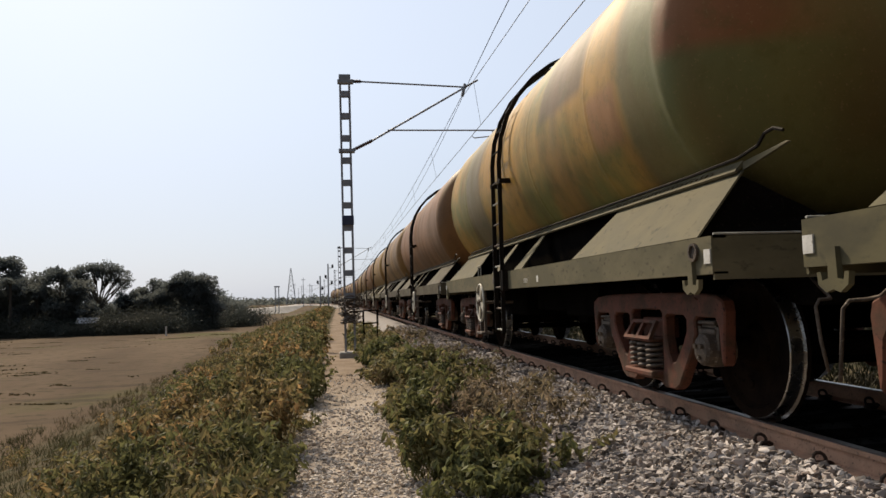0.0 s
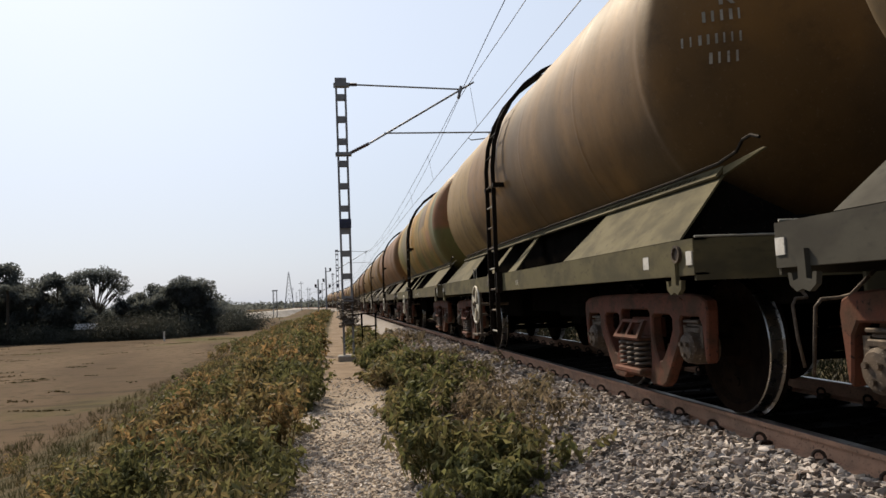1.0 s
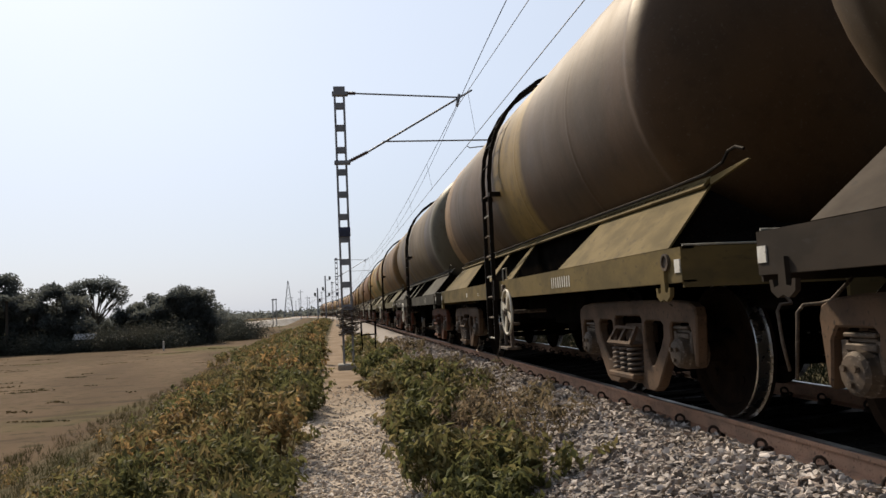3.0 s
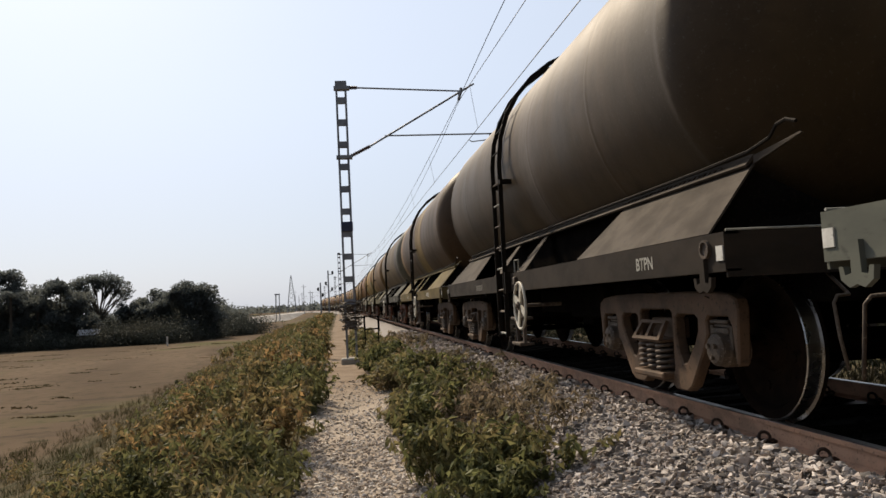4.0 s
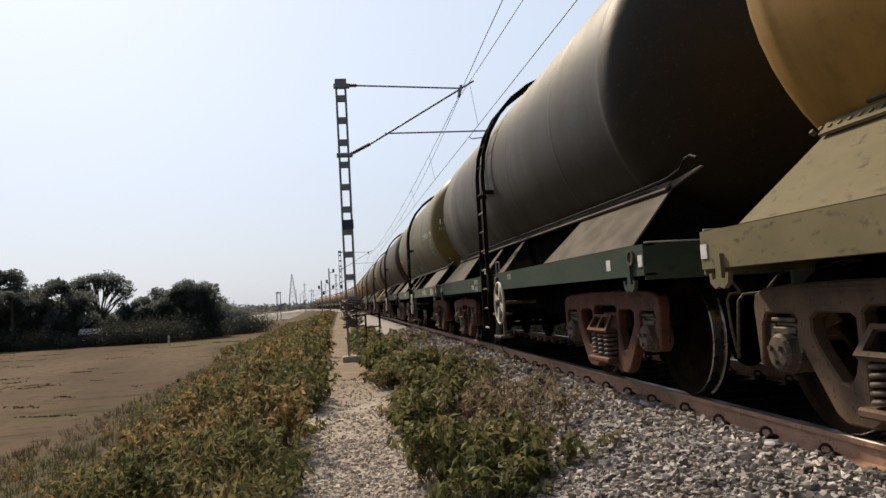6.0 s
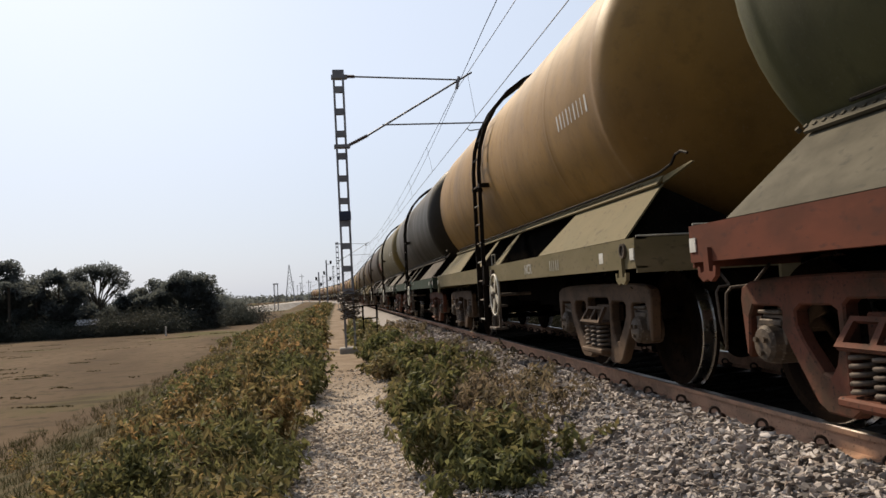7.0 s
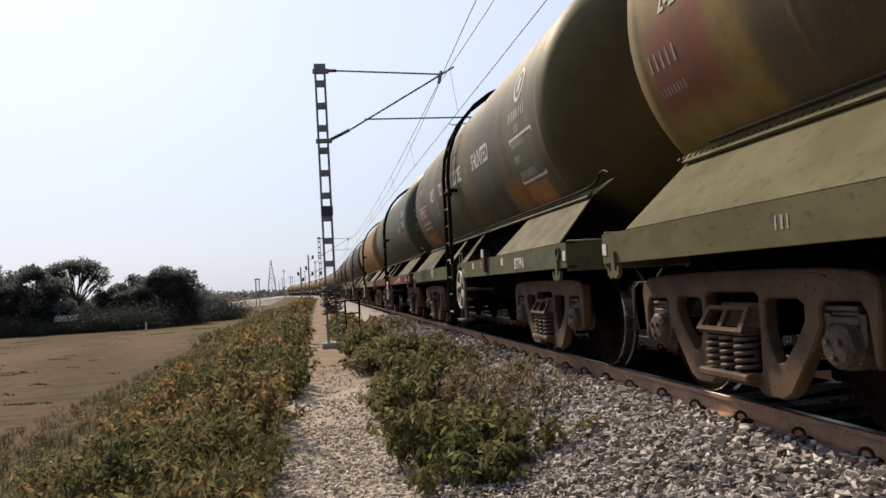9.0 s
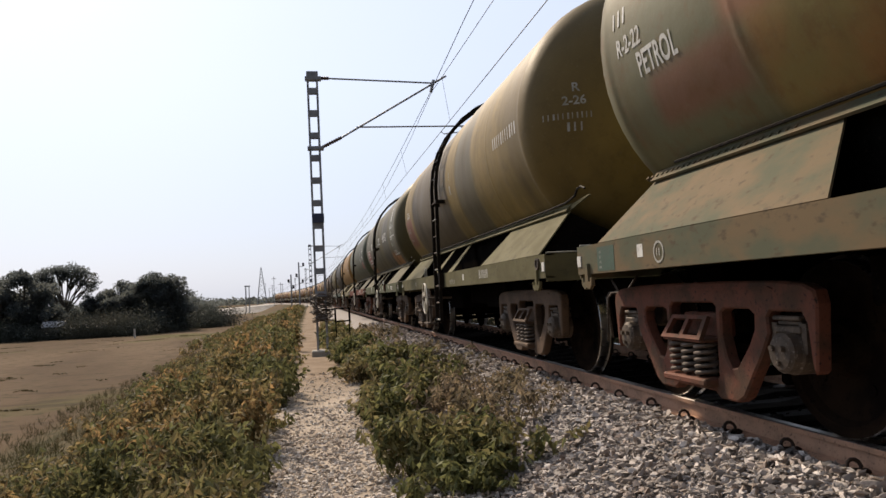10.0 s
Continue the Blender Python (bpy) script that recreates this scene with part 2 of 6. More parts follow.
def ground_mat():
    """Soil, dry grass, path and field, by their distance from the track."""
    m, nodes, links, bsdf = node_mat("embankment_and_field_soil")
    vec = nodes.new("ShaderNodeTexCoord").outputs["Object"]
    sep = nodes.new("ShaderNodeSeparateXYZ")
    links.new(vec, sep.inputs[0])
    n1 = noise_node(nodes, links, vec, 0.10, 6, (1, 0.35, 1))
    n2 = noise_node(nodes, links, vec, 1.3, 6)
    n3 = noise_node(nodes, links, vec, 22.0, 5)
    n4 = noise_node(nodes, links, vec, 0.05, 4, (1, 1, 1), (31, 8, 0))
    field = mix_node(nodes, links, step_node(nodes, links, n1, 0.36, 0.62), (0.078, 0.053, 0.033), (0.120, 0.084, 0.053))
    field = mix_node(nodes, links, step_node(nodes, links, n2, 0.52, 0.68), field, (0.055, 0.043, 0.022))
    field = mix_node(nodes, links, math_node(nodes, links, "MULTIPLY", step_node(nodes, links, n4, 0.52, 0.66), 0.6), field, (0.07, 0.076, 0.022))
    n5 = noise_node(nodes, links, vec, 0.30, 4, (0.35, 1.4, 1), (2, 5, 0))
    field = mix_node(nodes, links, math_node(nodes, links, "MULTIPLY", step_node(nodes, links, n5, 0.56, 0.70), 0.65), field, (0.040, 0.030, 0.018))
    bank = mix_node(nodes, links, step_node(nodes, links, n2, 0.40, 0.60), (0.05, 0.045, 0.022), (0.09, 0.07, 0.04))
    path = mix_node(nodes, links, step_node(nodes, links, n2, 0.38, 0.62), (0.29, 0.24, 0.19), (0.40, 0.335, 0.27))
    path = mix_node(nodes, links, math_node(nodes, links, "MULTIPLY", step_node(nodes, links, n3, 0.5, 0.66), 0.6), path, (0.15, 0.125, 0.095))
    dirt = mix_node(nodes, links, step_node(nodes, links, n2, 0.40, 0.62), (0.20, 0.150, 0.105), (0.27, 0.21, 0.155))
    far_on = step_node(nodes, links, math_node(nodes, links, "MULTIPLY_ADD", n2, 5.0, sep.outputs[1]), 13.5, 18.5)
    path = mix_node(nodes, links, far_on, path, dirt)
    wob = math_node(nodes, links, "ADD", sep.outputs[0], math_node(nodes, links, "MULTIPLY_ADD", n2, 0.9, -0.45))
    col = mix_node(nodes, links, step_node(nodes, links, wob, -9.2, -7.4), field, bank)
    on = math_node(nodes, links, "MULTIPLY", step_node(nodes, links, wob, -0.55, -0.35), step_node(nodes, links, wob, 0.85, 0.62))
    col = mix_node(nodes, links, on, col, path)
    col = mix_node(nodes, links, math_node(nodes, links, "MULTIPLY", step_node(nodes, links, n3, 0.55, 0.7), 0.35), col, (0.05, 0.04, 0.025))
    links.new(col, bsdf.inputs["Base Color"])
    bsdf.inputs["Roughness"].default_value = 0.95
    bsdf.inputs["Specular IOR Level"].default_value = 0.04
    hh = math_node(nodes, links, "ADD", n2, math_node(nodes, links, "MULTIPLY", n3, 0.4))
    bump_node(nodes, links, hh, bsdf, 0.6, 0.05)
    return m


GROUND = ground_mat()


# ------------------------------------------------------------------ mesh helpers
def mesh_of(bm, name, mats, smooth=False):
    me = bpy.data.meshes.new(name)
    bm.to_mesh(me)
    bm.free()
    for mt in (mats if isinstance(mats, (list, tuple)) else [mats]):
        me.materials.append(mt)
    if smooth:
        me.polygons.foreach_set("use_smooth", [True] * len(me.polygons))
    return me


def part(name, bm, material, parent, label="", smooth=False, at=None):
    ob = new(name, mesh_of(bm, name, material, smooth))
    ob.parent = parent
    if at is not None:
        ob.matrix_basis = at
    return tagged(ob, label)


def thing(name, label, category, group="", kind=""):
    return tagged(new(name), label, category, group, kind)


def box(bm, x0, x1, y0, y1, z0, z1, bevel=0.0, mat=0):
    r = bmesh.ops.create_cube(bm, size=1.0, matrix=Matrix.LocRotScale(((x0 + x1) / 2, (y0 + y1) / 2, (z0 + z1) / 2), None, (abs(x1 - x0), abs(y1 - y0), abs(z1 - z0))))
    vs = r["verts"]
    if bevel:
        es = list({e for v in vs for e in v.link_edges})
        bmesh.ops.bevel(bm, geom=es, offset=bevel, segments=1, affect="EDGES")
    if mat:
        for f in {f for v in vs if v.is_valid for f in v.link_faces}:
            f.material_index = mat
    return bm


def rod(bm, a, b, r, seg=8, r2=None):
    a, b = Vector(a), Vector(b)
    d = b - a
    m = Matrix.Translation((a + b) / 2) @ d.to_track_quat("Z", "Y").to_matrix().to_4x4()
    bmesh.ops.create_cone(bm, cap_ends=True, segments=seg, radius1=r, radius2=r if r2 is None else r2, depth=d.length, matrix=m)
    return bm


def tube(bm, pts, r, seg=8, closed=False):
    """A round bar along a bent line."""
    pts = [Vector(p) for p in pts]
    n = len(pts)
    rings = []
    side = None
    for i, p in enumerate(pts):
        a = pts[(i - 1) % n] if closed or i else p
        b = pts[(i + 1) % n] if closed or i < n - 1 else p
        d = (b - a).normalized()
        if side is None:
            side = d.orthogonal().normalized()
        side = (side - d * side.dot(d)).normalized()
        other = d.cross(side)
        rings.append([bm.verts.new(p + (side * math.cos(k * 2 * math.pi / seg) + other * math.sin(k * 2 * math.pi / seg)) * r) for k in range(seg)])
    for i in range(n if closed else n - 1):
        q, w = rings[i], rings[(i + 1) % n]
        for k in range(seg):
            bm.faces.new((q[k], q[(k + 1) % seg], w[(k + 1) % seg], w[k]))
    if not closed:
        bm.faces.new(rings[0][::-1])
        bm.faces.new(rings[-1])
    return bm


def slab(bm, poly, thick):
    """A plate: a flat outline in space, thickened along its normal by thick either way."""
    poly = [Vector(p) for p in poly]
    n = (poly[1] - poly[0]).cross(poly[-1] - poly[0]).normalized() * thick / 2
    a = [bm.verts.new(p + n) for p in poly]
    b = [bm.verts.new(p - n) for p in poly]
    bm.faces.new(a)
    bm.faces.new(b[::-1])
    k = len(poly)
    for i in range(k):
        bm.faces.new((a[i], b[i], b[(i + 1) % k], a[(i + 1) % k]))
    return bm


def lathe(bm, profile, seg, axis="x", centre=(0, 0, 0), mats=()):
    """A turned body: profile of (along, radius)."""
    c = Vector(centre)
    rings = []
    for u, r in profile:
        ring = []
        for k in range(seg):
            a = 2 * math.pi * k / seg
            v = {"x": (u, r * math.cos(a), r * math.sin(a)), "y": (r * math.cos(a), u, r * math.sin(a)), "z": (r * math.cos(a), r * math.sin(a), u)}[axis]
            ring.append(bm.verts.new(c + Vector(v)))
        rings.append(ring)
    for i in range(len(rings) - 1):
        for k in range(seg):
            f = bm.faces.new((rings[i][k], rings[i][(k + 1) % seg], rings[i + 1][(k + 1) % seg], rings[i + 1][k]))
            if mats:
                f.material_index = mats[i]
    bm.faces.new(rings[0][::-1])
    bm.faces.new(rings[-1])
    bmesh.ops.recalc_face_normals(bm, faces=bm.faces[:])
    return bm


def raw(name, verts, faces, mats, parent=None, smooth=False):
    """A mesh object from numpy arrays; faces all have the same number of corners."""
    verts, faces = np.asarray(verts, np.float32), np.asarray(faces, np.int32)
    me = bpy.data.meshes.new(name)
    me.vertices.add(len(verts))
    me.vertices.foreach_set("co", verts.ravel())
    k = faces.shape[1]
    me.loops.add(faces.size)
    me.loops.foreach_set("vertex_index", faces.ravel())
    me.polygons.add(len(faces))
    me.polygons.foreach_set("loop_start", np.arange(0, faces.size, k, dtype=np.int32))
    me.update(calc_edges=True)
    me.validate()
    for mt in (mats if isinstance(mats, (list, tuple)) else [mats]):
        me.materials.append(mt)
    me.polygons.foreach_set("use_smooth", [smooth] * len(me.polygons))
    ob = new(name, me)
    ob.parent = parent
    return ob


# ------------------------------------------------------------------ ground: one sheet, embankment and field
PROFILE = [(-900, -3.0), (-300, -3.0), (-120, -3.0), (-60, -3.0), (-35, -3.02), (-20, -3.0), (-12, -2.98), (-8.6, -2.9), (-7.0, -2.55), (-5.0, -1.95), (-3.4, -1.4), (-2.2, -0.98),
           (-1.4, -0.72), (-0.8, -0.60), (-0.45, -0.60), (-0.1, -0.62), (0.3, -0.62), (0.65, -0.60), (1.0, -0.55), (1.6, -0.55), (2.6, -0.55), (5.2, -0.55), (6.5, -0.6), (9, -0.66),
           (14, -0.6), (22, -0.55), (30, -1.2), (60, -2.5), (300, -3), (900, -3)]


def ground_z(x, y):
    x = x - bend(y)
    for (xa, za), (xb, zb) in zip(PROFILE, PROFILE[1:]):
        if x <= xb:
            t = (x - xa) / (xb - xa)
            z = za + (zb - za) * t
            break
    else:
        z = -3.0
    near = 1.0 if -9 < x < -0.5 else 0.15
    z += near * 0.10 * noise.noise((x * 0.5, y * 0.5, 0)) + near * 0.06 * noise.noise((x * 1.6, y * 1.6, 4))
    if x < -9:
        z += 0.12 * noise.noise((x * 0.06, y * 0.06, 9))
    return z


def build_ground():
    ys = [-300, -120, -60, -30, -15, -8] + [-5 + 0.8 * i for i in range(60)] + [44 + 3 * i for i in range(22)] + [112, 118, 125, 135, 150, 170, 190, 220, 260, 300, 350, 400, 500, 700, 1000, 1600]
    xs = [p[0] for p in PROFILE]
    fine = []
    for a, b in zip(xs, xs[1:]):
        k = 3 if -13 < a < 9 else 1
        fine += [a + (b - a) * i / k for i in range(k)]
    fine.append(xs[-1])
    verts = [(x + max(bend(y), -400), y, ground_z(x + max(bend(y), -400), y) if y < 400 else -3.0 if x < -8 or x > 30 else ground_z(x, 0)) for y in ys for x in fine]
    n = len(fine)
    faces = [(j * n + i, j * n + i + 1, (j + 1) * n + i + 1, (j + 1) * n + i) for j in range(len(ys) - 1) for i in range(n - 1)]
    ob = raw("ground", verts, faces, GROUND, smooth=True)
    tagged(ob, "brown dry field and earth embankment with a trodden path", "ground", kind="structure")


build_ground()

# ------------------------------------------------------------------ track: ballast bed, rails, sleepers
YS = [-14 + 3.0 * i for i in range(39)] + [103 + 6 * i for i in range(50)]


def sweep(section, ys, closed=True):
    verts, faces = [], []
    k = len(section)
    for y in ys:
        b = bend(y)
        verts += [(x + b, y, z) for x, z in section]
    for j in range(len(ys) - 1):
        for i in range(k if closed else k - 1):
            a, c = j * k + i, j * k + (i + 1) % k
            faces.append((a, c, c + k, a + k))
    return verts, faces


BALLAST = [(1.05, -0.60), (1.5, -0.50), (2.0, -0.33), (2.42, -0.165), (2.72, -0.142), (2.86, -0.150), (3.1, -0.20), (3.79, -0.24), (4.5, -0.22), (4.9, -0.185), (5.3, -0.22), (6.3, -0.62)]


def ballast_z(x):
    for (xa, za), (xb, zb) in zip(BALLAST, BALLAST[1:]):
        if xa <= x <= xb:
            return za + (zb - za) * (x - xa) / (xb - xa)
    return -0.62


def build_track():
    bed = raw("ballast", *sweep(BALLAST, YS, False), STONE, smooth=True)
    tagged(bed, "bed of loose grey crushed-stone ballast under the rails", "ballast", kind="structure")
    head = [(-0.034, -0.036), (0.034, -0.036), (0.036, -0.006), (0.028, 0.0), (-0.028, 0.0), (-0.036, -0.006)]
    web = [(-0.012, -0.130), (0.012, -0.130), (0.009, -0.036), (-0.009, -0.036)]
    foot = [(-0.068, -0.156), (0.068, -0.156), (0.068, -0.146), (0.014, -0.128), (-0.014, -0.128), (-0.068, -0.146)]
    for s in (-1, 1):
        rail = thing("rail", "rusty brown steel rail with a worn shiny head", "rail", group="rails of the track")
        for name, sect, look_of in (("head", head, RAIL_HEAD), ("web", web, RAIL_RUST), ("foot", foot, RAIL_RUST)):
            v, f = sweep([(x + TRACK_X + s * GAUGE_HALF, z) for x, z in sect], YS)
            ob = raw(name, v, f, [RAIL_RUST, look_of], rail)
            ob.data.polygons.foreach_set("material_index", [1 if name == "head" and i % 6 in (2, 3, 4) else 0 for i in range(len(f))])
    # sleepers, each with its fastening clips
    sl = thing("sleeper", "concrete sleeper half buried in ballast, coloured dark as if shaded", "sleeper", group="sleepers of the track")
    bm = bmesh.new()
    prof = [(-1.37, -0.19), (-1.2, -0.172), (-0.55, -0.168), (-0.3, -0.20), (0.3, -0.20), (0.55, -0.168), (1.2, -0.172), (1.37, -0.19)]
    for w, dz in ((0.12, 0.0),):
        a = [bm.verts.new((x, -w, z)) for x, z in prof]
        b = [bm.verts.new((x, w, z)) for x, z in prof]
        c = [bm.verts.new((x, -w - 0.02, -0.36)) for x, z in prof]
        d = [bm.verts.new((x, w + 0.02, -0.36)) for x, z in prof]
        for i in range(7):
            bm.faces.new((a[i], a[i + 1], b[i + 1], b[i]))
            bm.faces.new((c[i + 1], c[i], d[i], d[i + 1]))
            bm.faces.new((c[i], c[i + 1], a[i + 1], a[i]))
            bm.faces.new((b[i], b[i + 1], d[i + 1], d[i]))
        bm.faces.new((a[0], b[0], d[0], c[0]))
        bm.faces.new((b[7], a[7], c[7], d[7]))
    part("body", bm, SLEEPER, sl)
    for s in (-1, 1):
        for o in (-1, 1):
            x = s * GAUGE_HALF + o * 0.105
            bm = bmesh.new()
            loop = [(x + o * 0.012 + o * 0.036 * math.cos(a), 0.012 * math.sin(a + 0.6), -0.098 + 0.036 * math.sin(a)) for a in [i * math.pi / 5 for i in range(10)]]
            tube(bm, loop, 0.011, 6, True)
            tube(bm, [(x - o * 0.055, -0.03, -0.128), (x - o * 0.03, -0.035, -0.112), (x + o * 0.01, -0.03, -0.118), (x + o * 0.04, 0.0, -0.13), (x + o * 0.01, 0.035, -0.125), (x - o * 0.045, 0.035, -0.13)], 0.012, 6)
            box(bm, x - 0.035, x + 0.045, -0.05, 0.05, -0.165, -0.13, 0.008)
            part("clip", bm, CLIP, sl, "dark sprung-steel rail clip", True)
    sl.matrix_basis = pose(TRACK_X, 1.17, 0)
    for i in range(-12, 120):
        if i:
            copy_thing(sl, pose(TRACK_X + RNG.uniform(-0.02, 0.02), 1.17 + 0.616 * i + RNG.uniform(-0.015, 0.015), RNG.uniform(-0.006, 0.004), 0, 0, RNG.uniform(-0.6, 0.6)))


build_track()

# ------------------------------------------------------------------ the overhead line
MAST_Y = 20.9


def build_mast():
    """Two channel legs tied by batten plates, a bracket arm with insulators, a number plate and a concrete foot."""
    mast = thing("overhead_line_mast", "grey steel batten mast with wire bracket on a concrete foot", "mast", group="masts of the line")
    x0, z0, z1 = 0.31, -0.55, 7.17
    for s in (-1, 1):
        bm = bmesh.new()
        xa = x0 + s * 0.125
        box(bm, xa - 0.028, xa + 0.028, -0.075, 0.075, z0, z1 - 0.02)
        box(bm, xa - s * 0.02, xa + s * 0.05 - s * 0.02, -0.083, -0.07, z0, z1 - 0.02)
        part("leg", bm, GALV, mast)
    z = 0.35
    while z < 6.6:
        for y in (-0.082, 0.070):
            part("batten_plate", box(bmesh.new(), x0 - 0.10, x0 + 0.10, y, y + 0.012, z, z + 0.16), GALV, mast)
        z += 0.62
    bm = bmesh.new()
    box(bm, x0 - 0.16, x0 + 0.16, -0.10, 0.10, z1 - 0.25, z1, 0.01)
    part("cap", bm, GALV, mast)
    bm = bmesh.new()
    box(bm, x0 - 0.30, x0 + 0.30, -0.30, 0.30, -0.95, -0.46, 0.03)
    part("foot", bm, CONCRETE, mast, "weathered concrete foundation block")
    bm = bmesh.new()
    box(bm, x0 - 0.15, x0 + 0.17, -0.12, -0.085, 2.98, 3.24, 0.01)
    plate = part("number_plate", bm, BLUE_PLATE, mast, "dark blue number plate")
    # bracket arm
    bm = bmesh.new()
    lathe(bm, [(x0 + 0.15 + i * 0.02, 0.058 if i % 2 else 0.035) for i in range(16)], 10, "x", (0, 0, 6.995))
    part("insulator", bm, PORCELAIN, mast)
    bm = bmesh.new()
    rod(bm, (x0 + 0.45, 0, 6.99), (3.68, 0, 6.86), 0.024, 8)
    part("stay_tube", bm, GALV, mast)
    bm = bmesh.new()
    lathe(bm, [(i * 0.035, 0.055 if i % 2 else 0.034) for i in range(18)], 10, "x")
    bmesh.ops.transform(bm, matrix=Matrix.Translation((x0 + 0.2, 0, 5.07)) @ Matrix.Rotation(math.atan2(-0.27, 0.55), 4, "Y"), verts=bm.verts[:])
    part("insulator", bm, PORCELAIN, mast)
    bm = bmesh.new()
    rod(bm, (x0 + 0.75, 0, 5.34), (4.07, 0, 7.07), 0.028, 8)
    part("bracket_tube", bm, GALV, mast)
    bm = bmesh.new()
    rod(bm, (1.47, 0, 5.62), (4.65, 0, 5.62), 0.022, 8)
    rod(bm, (4.45, 0, 5.62), (4.45, 0, 5.42), 0.015, 6)
    rod(bm, (4.5, 0, 5.46), (3.92, 0, 5.40), 0.016, 6)
    rod(bm, (3.92, 0, 5.40), (3.85, 0, 5.46), 0.012, 6)
    part("registration_arm", bm, GALV, mast)
    bm = bmesh.new()
    rod(bm, (3.61, 0, 6.60), (3.70, 0, 6.95), 0.045, 8)
    part("clamp", bm, GALV, mast)
    for z in (4.99, 6.93):
        part("collar", box(bmesh.new(), x0 - 0.2, x0 + 0.24, -0.10, 0.10, z, z + 0.10, 0.01), GALV, mast)
    bm = bmesh.new()
    rr = random.Random(5)
    for q in range(2):
        pts = [(x0 + 0.03 + (0.22 + 0.09 * rr.random()) * math.cos(a), (0.20 + 0.08 * rr.random()) * math.sin(a), 0.30 + 0.78 * i / 110 + rr.uniform(-0.05, 0.05)) for i, a in ((i, i * 0.82 + q) for i in range(110))]
        tube(bm, pts, 0.011, 4)
    wrap = part("barbed_wire_wrap", bm, GREASE, mast, "rusty tangle of barbed wire")
    mast.matrix_basis = pose(0, MAST_Y, 0)
    # farther masts, following the curve
    for y, dx in ((88, -0.05), (155, 0), (222, 0), (289, 0), (356, 0)):
        copy_thing(mast, pose(bend(y) + dx, y, 0, 0, 0, math.degrees(math.atan((bend(y + 5) - bend(y)) / 5)) * -1))
    # the bracketed frame beside the foot
    fr = thing("cable_frame", "small dark rectangular steel frame beside the mast", "frame")
    bm = bmesh.new()
    tube(bm, [(0.66, 20.7, 0.64), (1.06, 20.7, 0.63), (1.06, 20.7, 0.30), (0.66, 20.7, 0.29)], 0.026, 6, True)
    part("rim", bm, DARK_STEEL, fr)
    for x in (0.68, 1.04):
        bm = bmesh.new()
        rod(bm, (x, 20.72, -0.62), (x, 20.72, 0.62), 0.02, 6)
        part("post", bm, DARK_STEEL, fr)
    bm = bmesh.new()
    rod(bm, (0.31, 20.78, 0.615), (0.70, 20.74, 0.615), 0.015, 6)
    part("tie", bm, DARK_STEEL, fr)
    # wires
    stations = [-46, MAST_Y, 88, 155, 222, 289, 356]

    def span(name, label, off, z_at, z_mid, r, yshift=0.0):
        pts = []
        for a, b in zip(stations, stations[1:]):
            for i in range(12):
                t = i / 12
                y = a + (b - a) * t
                sag = 4 * t * (1 - t)
                pts.append((off[0] + bend(y) + (off[2] if a < 0 else off[1]) * sag, y, z_at + (z_mid - z_at) * sag))
        bm = tube(bmesh.new(), pts, r, 5)
        ob = new(name, mesh_of(bm, name, WIRE))
        tagged(ob, label, "wire", group="overhead wires")
    span("contact_wire", "thin dark contact wire over the track", (3.85, -0.12, 0.08), 5.47, 5.45, 0.009)
    span("catenary_wire", "thin dark sagging catenary wire over the track", (3.61, 0.06, -0.9), 6.62, 6.05, 0.009)
    span("feeder_wire", "thin dark feeder wire beside the catenary", (3.63, 0.55, 0.2), 6.60, 6.30, 0.008)
    for a, b in zip(stations[:3], stations[1:4]):
        for i in ((8.82,) if a < 0 else range(1, 9)):
            t = i / 9
            y = a + (b - a) * t
            sag = 4 * t * (1 - t)
            bm = bmesh.new()
            rod(bm, (3.85 + (0.08 if a < 0 else -0.12) * sag + bend(y), y, 5.46), (3.61 + (1.2 if a < 0 else 0.06) * sag + bend(y), y, 6.62 - 0.57 * sag), 0.005, 5)
            ob = new("dropper", mesh_of(bm, "dropper", WIRE))
            tagged(ob, "thin wire dropper between catenary and contact wire", "wire", group="droppers of the line")


build_mast()

# ------------------------------------------------------------------ the tank wagon
TR, TZ = 1.47, 2.75         # barrel radius and height of its axis
BL, DOME = 4.97, 0.63       # half length of the straight barrel, depth of its dished ends
HALF = 5.75                 # half length over the headstocks
SIDE = 1.52                 # outer face of the sole bar
LY = 0.17                   # the ladder ahead of the middle


def on_tank(y, up, lift=0.004):
    """The point on the barrel's near side at y, up metres along the curve from the axis level."""
    a = up / TR
    return (-(TR + lift) * math.cos(a), y, TZ + (TR + lift) * math.sin(a))


def pierced(bm, x0, x1, outline, holes, bevel=0.012):
    """A cast plate between x0 and x1: an outline of (y, z) with openings, its edges rounded off."""
    loops = []
    for ring in [outline] + holes:
        vs = [bm.verts.new((x0, y, z)) for y, z in ring]
        loops += [bm.edges.new((vs[i], vs[(i + 1) % len(vs)])) for i in range(len(vs))]
    bmesh.ops.triangle_fill(bm, use_beauty=True, use_dissolve=False, edges=loops)
    grown = bmesh.ops.extrude_face_region(bm, geom=bm.faces[:])
    bmesh.ops.translate(bm, vec=(x1 - x0, 0, 0), verts=[g for g in grown["geom"] if isinstance(g, bmesh.types.BMVert)])
    bmesh.ops.recalc_face_normals(bm, faces=bm.faces[:])
    rims = [e for e in bm.edges if len(e.link_faces) == 2 and e.calc_face_angle() > 1.2 and abs(e.verts[0].co.x - e.verts[1].co.x) < 1e-5]
    bmesh.ops.bevel(bm, geom=rims, offset=bevel, segments=1, affect="EDGES")
    return bm


